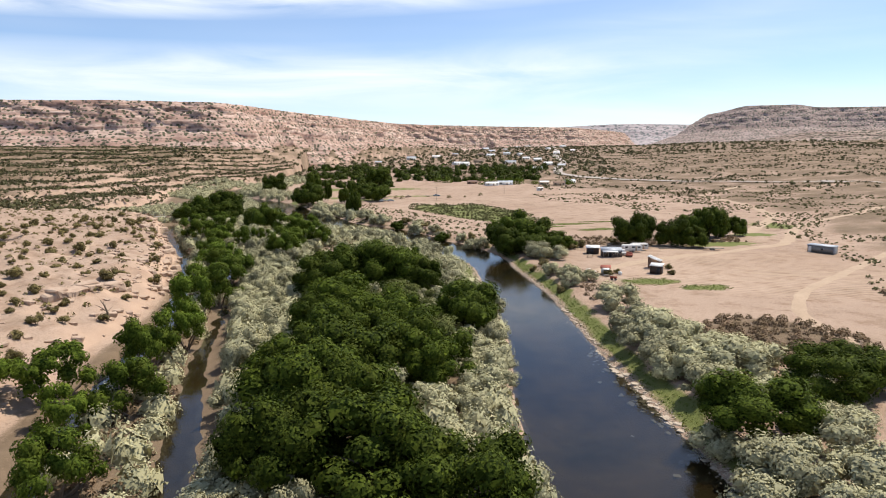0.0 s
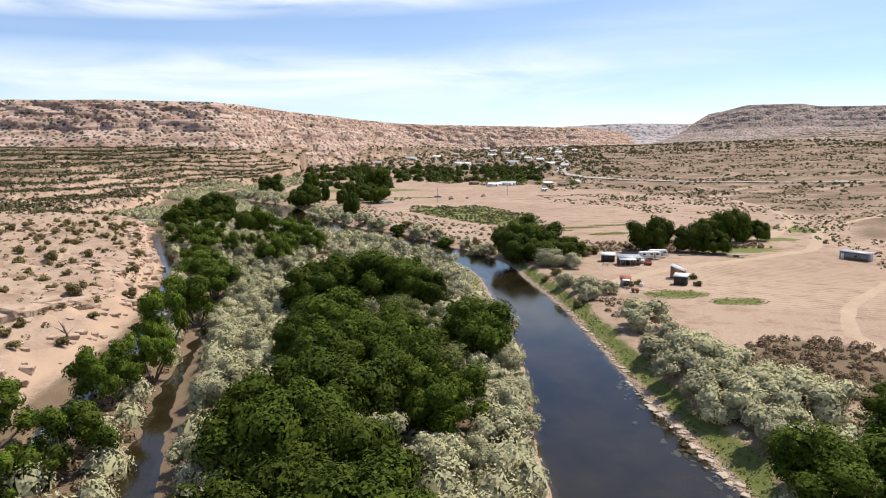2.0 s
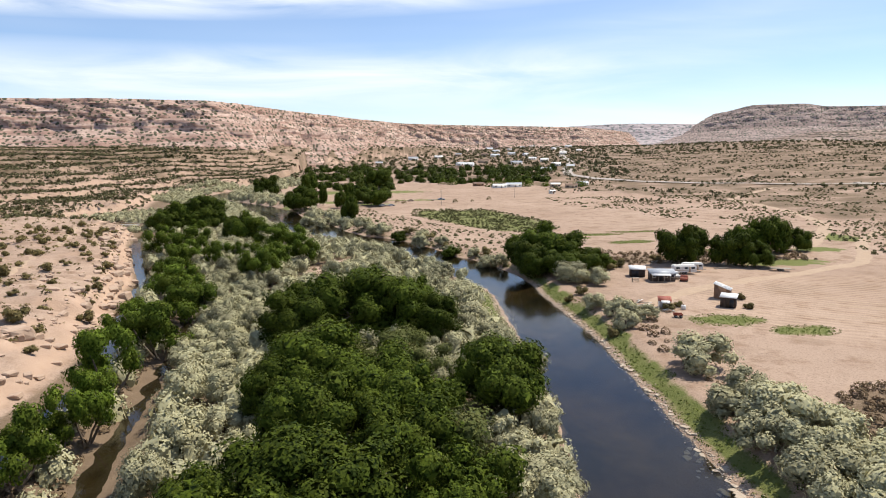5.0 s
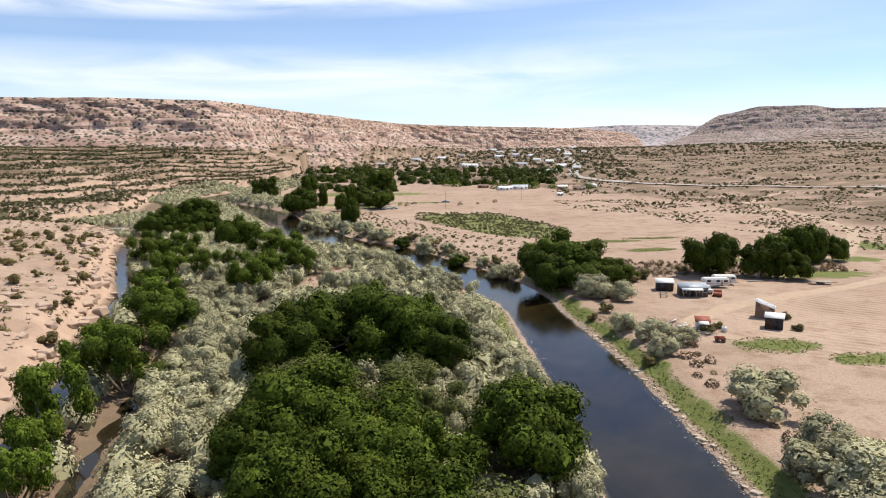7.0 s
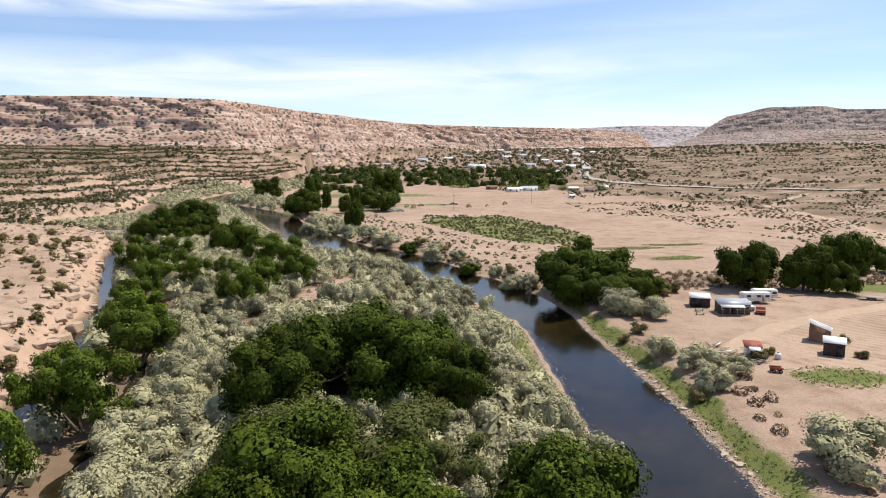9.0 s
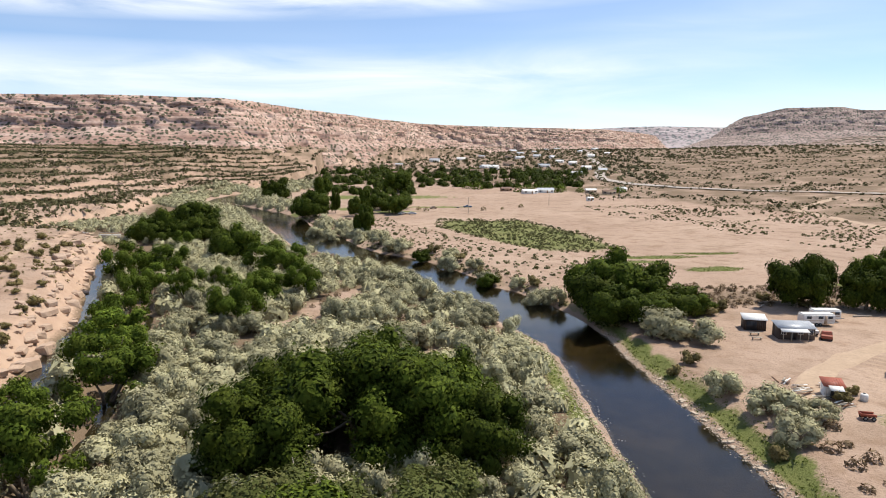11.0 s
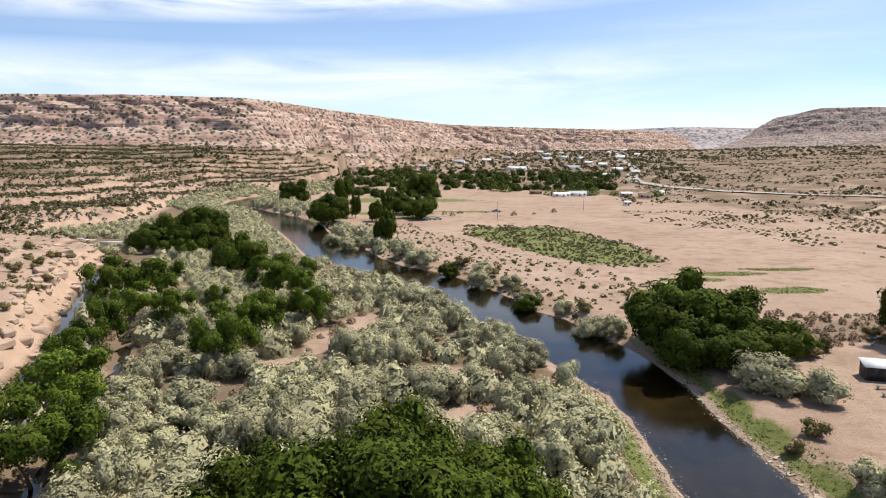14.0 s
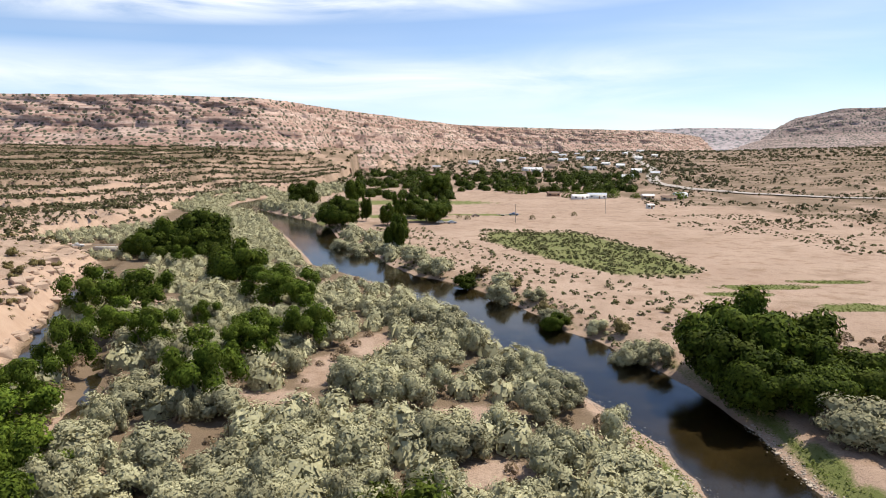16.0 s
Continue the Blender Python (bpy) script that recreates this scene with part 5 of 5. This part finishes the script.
def tank(x, y):
    root = thing("water_tank", "small white plastic tank beside the shack", "tank", at=at_ground(x, y, 0))
    part("body", mesh_of("body", *tube([(0, 0, 0), (0, 0, 0.03), (0, 0, 0.8), (0, 0, 0.95), (0, 0, 1.0)], [0.45, 0.5, 0.5, 0.35, 0.05], 16), M_WHITE, True), root)
    part("lid", mesh_of("lid", *tube([(0, 0, 0.99), (0, 0, 1.0), (0, 0, 1.06), (0, 0, 1.07)], [0.05, 0.16, 0.16, 0.02], 12), M_RUBBER, True), root)


tank(61.3, 163.6)
cart = thing("farm_cart", "rusty red farm cart standing on bare sand", "cart", at=at_ground(57.4, 157.6, -15))
part("tray", boxes("tray", [((0, 0, 0.55), (1.7, 1.0, 0.08)), ((0, -0.5, 0.72), (1.7, 0.05, 0.3)), ((0, 0.5, 0.72), (1.7, 0.05, 0.3)), ((-0.85, 0, 0.72), (0.05, 1.0, 0.3))], M_RED), cart)
part("handle", boxes("handle", [((1.2, 0, 0.5), (0.9, 0.06, 0.06))], M_STEEL), cart)
wheel(cart, -0.45, -0.6, 0.28, 0.12)
wheel(cart, -0.45, 0.6, 0.28, 0.12)
wheel(cart, 0.5, -0.6, 0.28, 0.12)
wheel(cart, 0.5, 0.6, 0.28, 0.12)


def pole(x, y, h):
    root = thing("utility_pole", "wooden utility pole with a crossarm on the field", "pole", "utility poles", at=at_ground(x, y, 25))
    part("post", mesh_of("post", *tube([(0, 0, -0.3), (0, 0, h / 2), (0, 0, h)], [0.16, 0.14, 0.1], 8), M_DEADWOOD, True), root)
    part("crossarm", boxes("crossarm", [((0, 0, h - 0.5), (2.2, 0.12, 0.14))], M_DEADWOOD), root)
    for k in (-1.0, 0, 1.0):
        part("insulator", mesh_of("insulator", *tube([(k, 0, h - 0.44), (k, 0, h - 0.3), (k, 0, h - 0.22)], [0.04, 0.07, 0.02], 6), M_WHITE), root)


for x, y in ((35, 441), (90, 487), (150, 533), (-20, 395)):
    pole(x, y, 9)


# ---- weir at the head of the side channel ----
weir = thing("weir_wall", "low concrete weir with a pale rail", "weir", at=at_ground(-118, 351, 4))
part("wall", boxes("wall", [((0, 0, 0.6), (8.0, 0.7, 1.7))], M_CONCRETE), weir)
part("cap", boxes("cap", [((0, 0, 1.5), (8.3, 0.95, 0.12))], M_WHITE), weir)
for k in (-3.6, -1.2, 1.2, 3.6):
    part("rail_post", boxes("rail_post", [((k, -0.38, 2.0), (0.07, 0.07, 0.9))], M_STEEL), weir)
part("rail", boxes("rail", [((0, -0.38, 2.45), (7.4, 0.08, 0.08))], M_WHITE), weir)


# ---- far farm and town ----
def house(x, y, turn, w, d, h, wall, roof, label, group="town houses"):
    root = thing("house", label, "house", group, at=at_ground(x, y, turn))
    part("wall", mesh_of("wall", *walls(w, d, h, h, 0.2), wall), root)
    e, rise = 0.35, d * 0.22
    v = [(-w / 2 - e, -d / 2 - e, h - 0.1), (w / 2 + e, -d / 2 - e, h - 0.1), (w / 2 + e, d / 2 + e, h - 0.1), (-w / 2 - e, d / 2 + e, h - 0.1), (-w / 2 - e, 0, h + rise), (w / 2 + e, 0, h + rise)]
    bm = bmesh.new()
    vs = [bm.verts.new(p) for p in v]
    for f in ((0, 1, 5, 4), (2, 3, 4, 5), (1, 2, 5), (3, 0, 4), (3, 2, 1, 0)):
        bm.faces.new([vs[i] for i in f])
    me = bpy.data.meshes.new("roof")
    bm.to_mesh(me)
    bm.free()
    me.materials.append(roof)
    part("roof", me, root)
    part("door", boxes("door", [((w * 0.1, -d / 2 - 0.02, 1.0), (1.0, 0.08, 2.0))], M_WOOD), root)
    for k in (-0.33, 0.36):
        part("window", boxes("window", [((k * w, -d / 2 - 0.02, 1.5), (1.3, 0.08, 1.0))], M_GLASS), root)


house(98, 592, 8, 12, 5, 2.4, M_WHITE, M_ROOF, "long low white farm building beside green trees", "far farm buildings")
house(112, 600, -4, 13, 6, 2.6, M_WHITE, M_ROOFGREY, "pale farm building with a grey metal roof", "far farm buildings")
house(84, 622, 5, 9, 5, 2.4, M_WOOD, M_BROWNROOF, "dark brown open barn at the field's far edge", "far farm buildings")
house(147, 594, 0, 8, 5, 2.6, M_TAN, M_ROOF, "small tan house beside the highway turn", "far farm buildings")
house(158, 582, -8, 10, 5, 2.5, M_TAN, M_BROWNROOF, "brown-roofed house beside the highway turn", "far farm buildings")
house(125, 519, 12, 4, 3, 2.2, M_WHITE, M_ROOF, "small white pump house on the field", "far farm buildings")
house(176, 610, 15, 9, 6, 2.6, M_WHITE, M_ROOFGREY, "white house half hidden by trees", "far farm buildings")
TOWN = [(M_WHITE, M_ROOF, "distant white house with a pale roof"), (M_TAN, M_BROWNROOF, "distant tan house with a brown roof"), (M_TAN, M_ROOFGREY, "distant tan house with a grey roof"), (M_WHITE, M_ROOFGREY, "distant white house with a grey roof")]
for k in range(36):
    y = rng.uniform(780, 1750)
    x = max(y * rng.uniform(-0.02, 0.30), EDGE(y) + 15 + 60 * rng.random())
    wall, roof, label = TOWN[k % 4]
    house(x, y, rng.uniform(-30, 30), rng.uniform(8, 16), rng.uniform(6, 9), rng.uniform(2.5, 4), wall, roof, label)

# leafy clump round the far farm and single round bushes on the field
farm_trees = [(x, 606 + rng.normal(0, 3), 4.5, 6.5) for x in np.linspace(92, 128, 9)] + [(62, 640, 5, 6), (54, 645, 5, 6), (70, 650, 4, 5), (140, 600, 4, 4), (166, 590, 5, 5), (172, 600, 5, 5)]
clump_stuff("farm_trees", "bright green trees round the far farm", "trees", M_BRIGHT, farm_trees, 44, 260, 0.2)
for x, y, r in ((12, 452, 1.9), (8, 460, 1.7), (70, 474, 1.8), (45, 455, 1.8), (57, 462, 1.2)):
    clump_stuff("round_bush", "single dark round bush on the bare field", "bush", M_JUNIPER, [(x, y, r, r * 1.3)], 45, 120, 0.3)
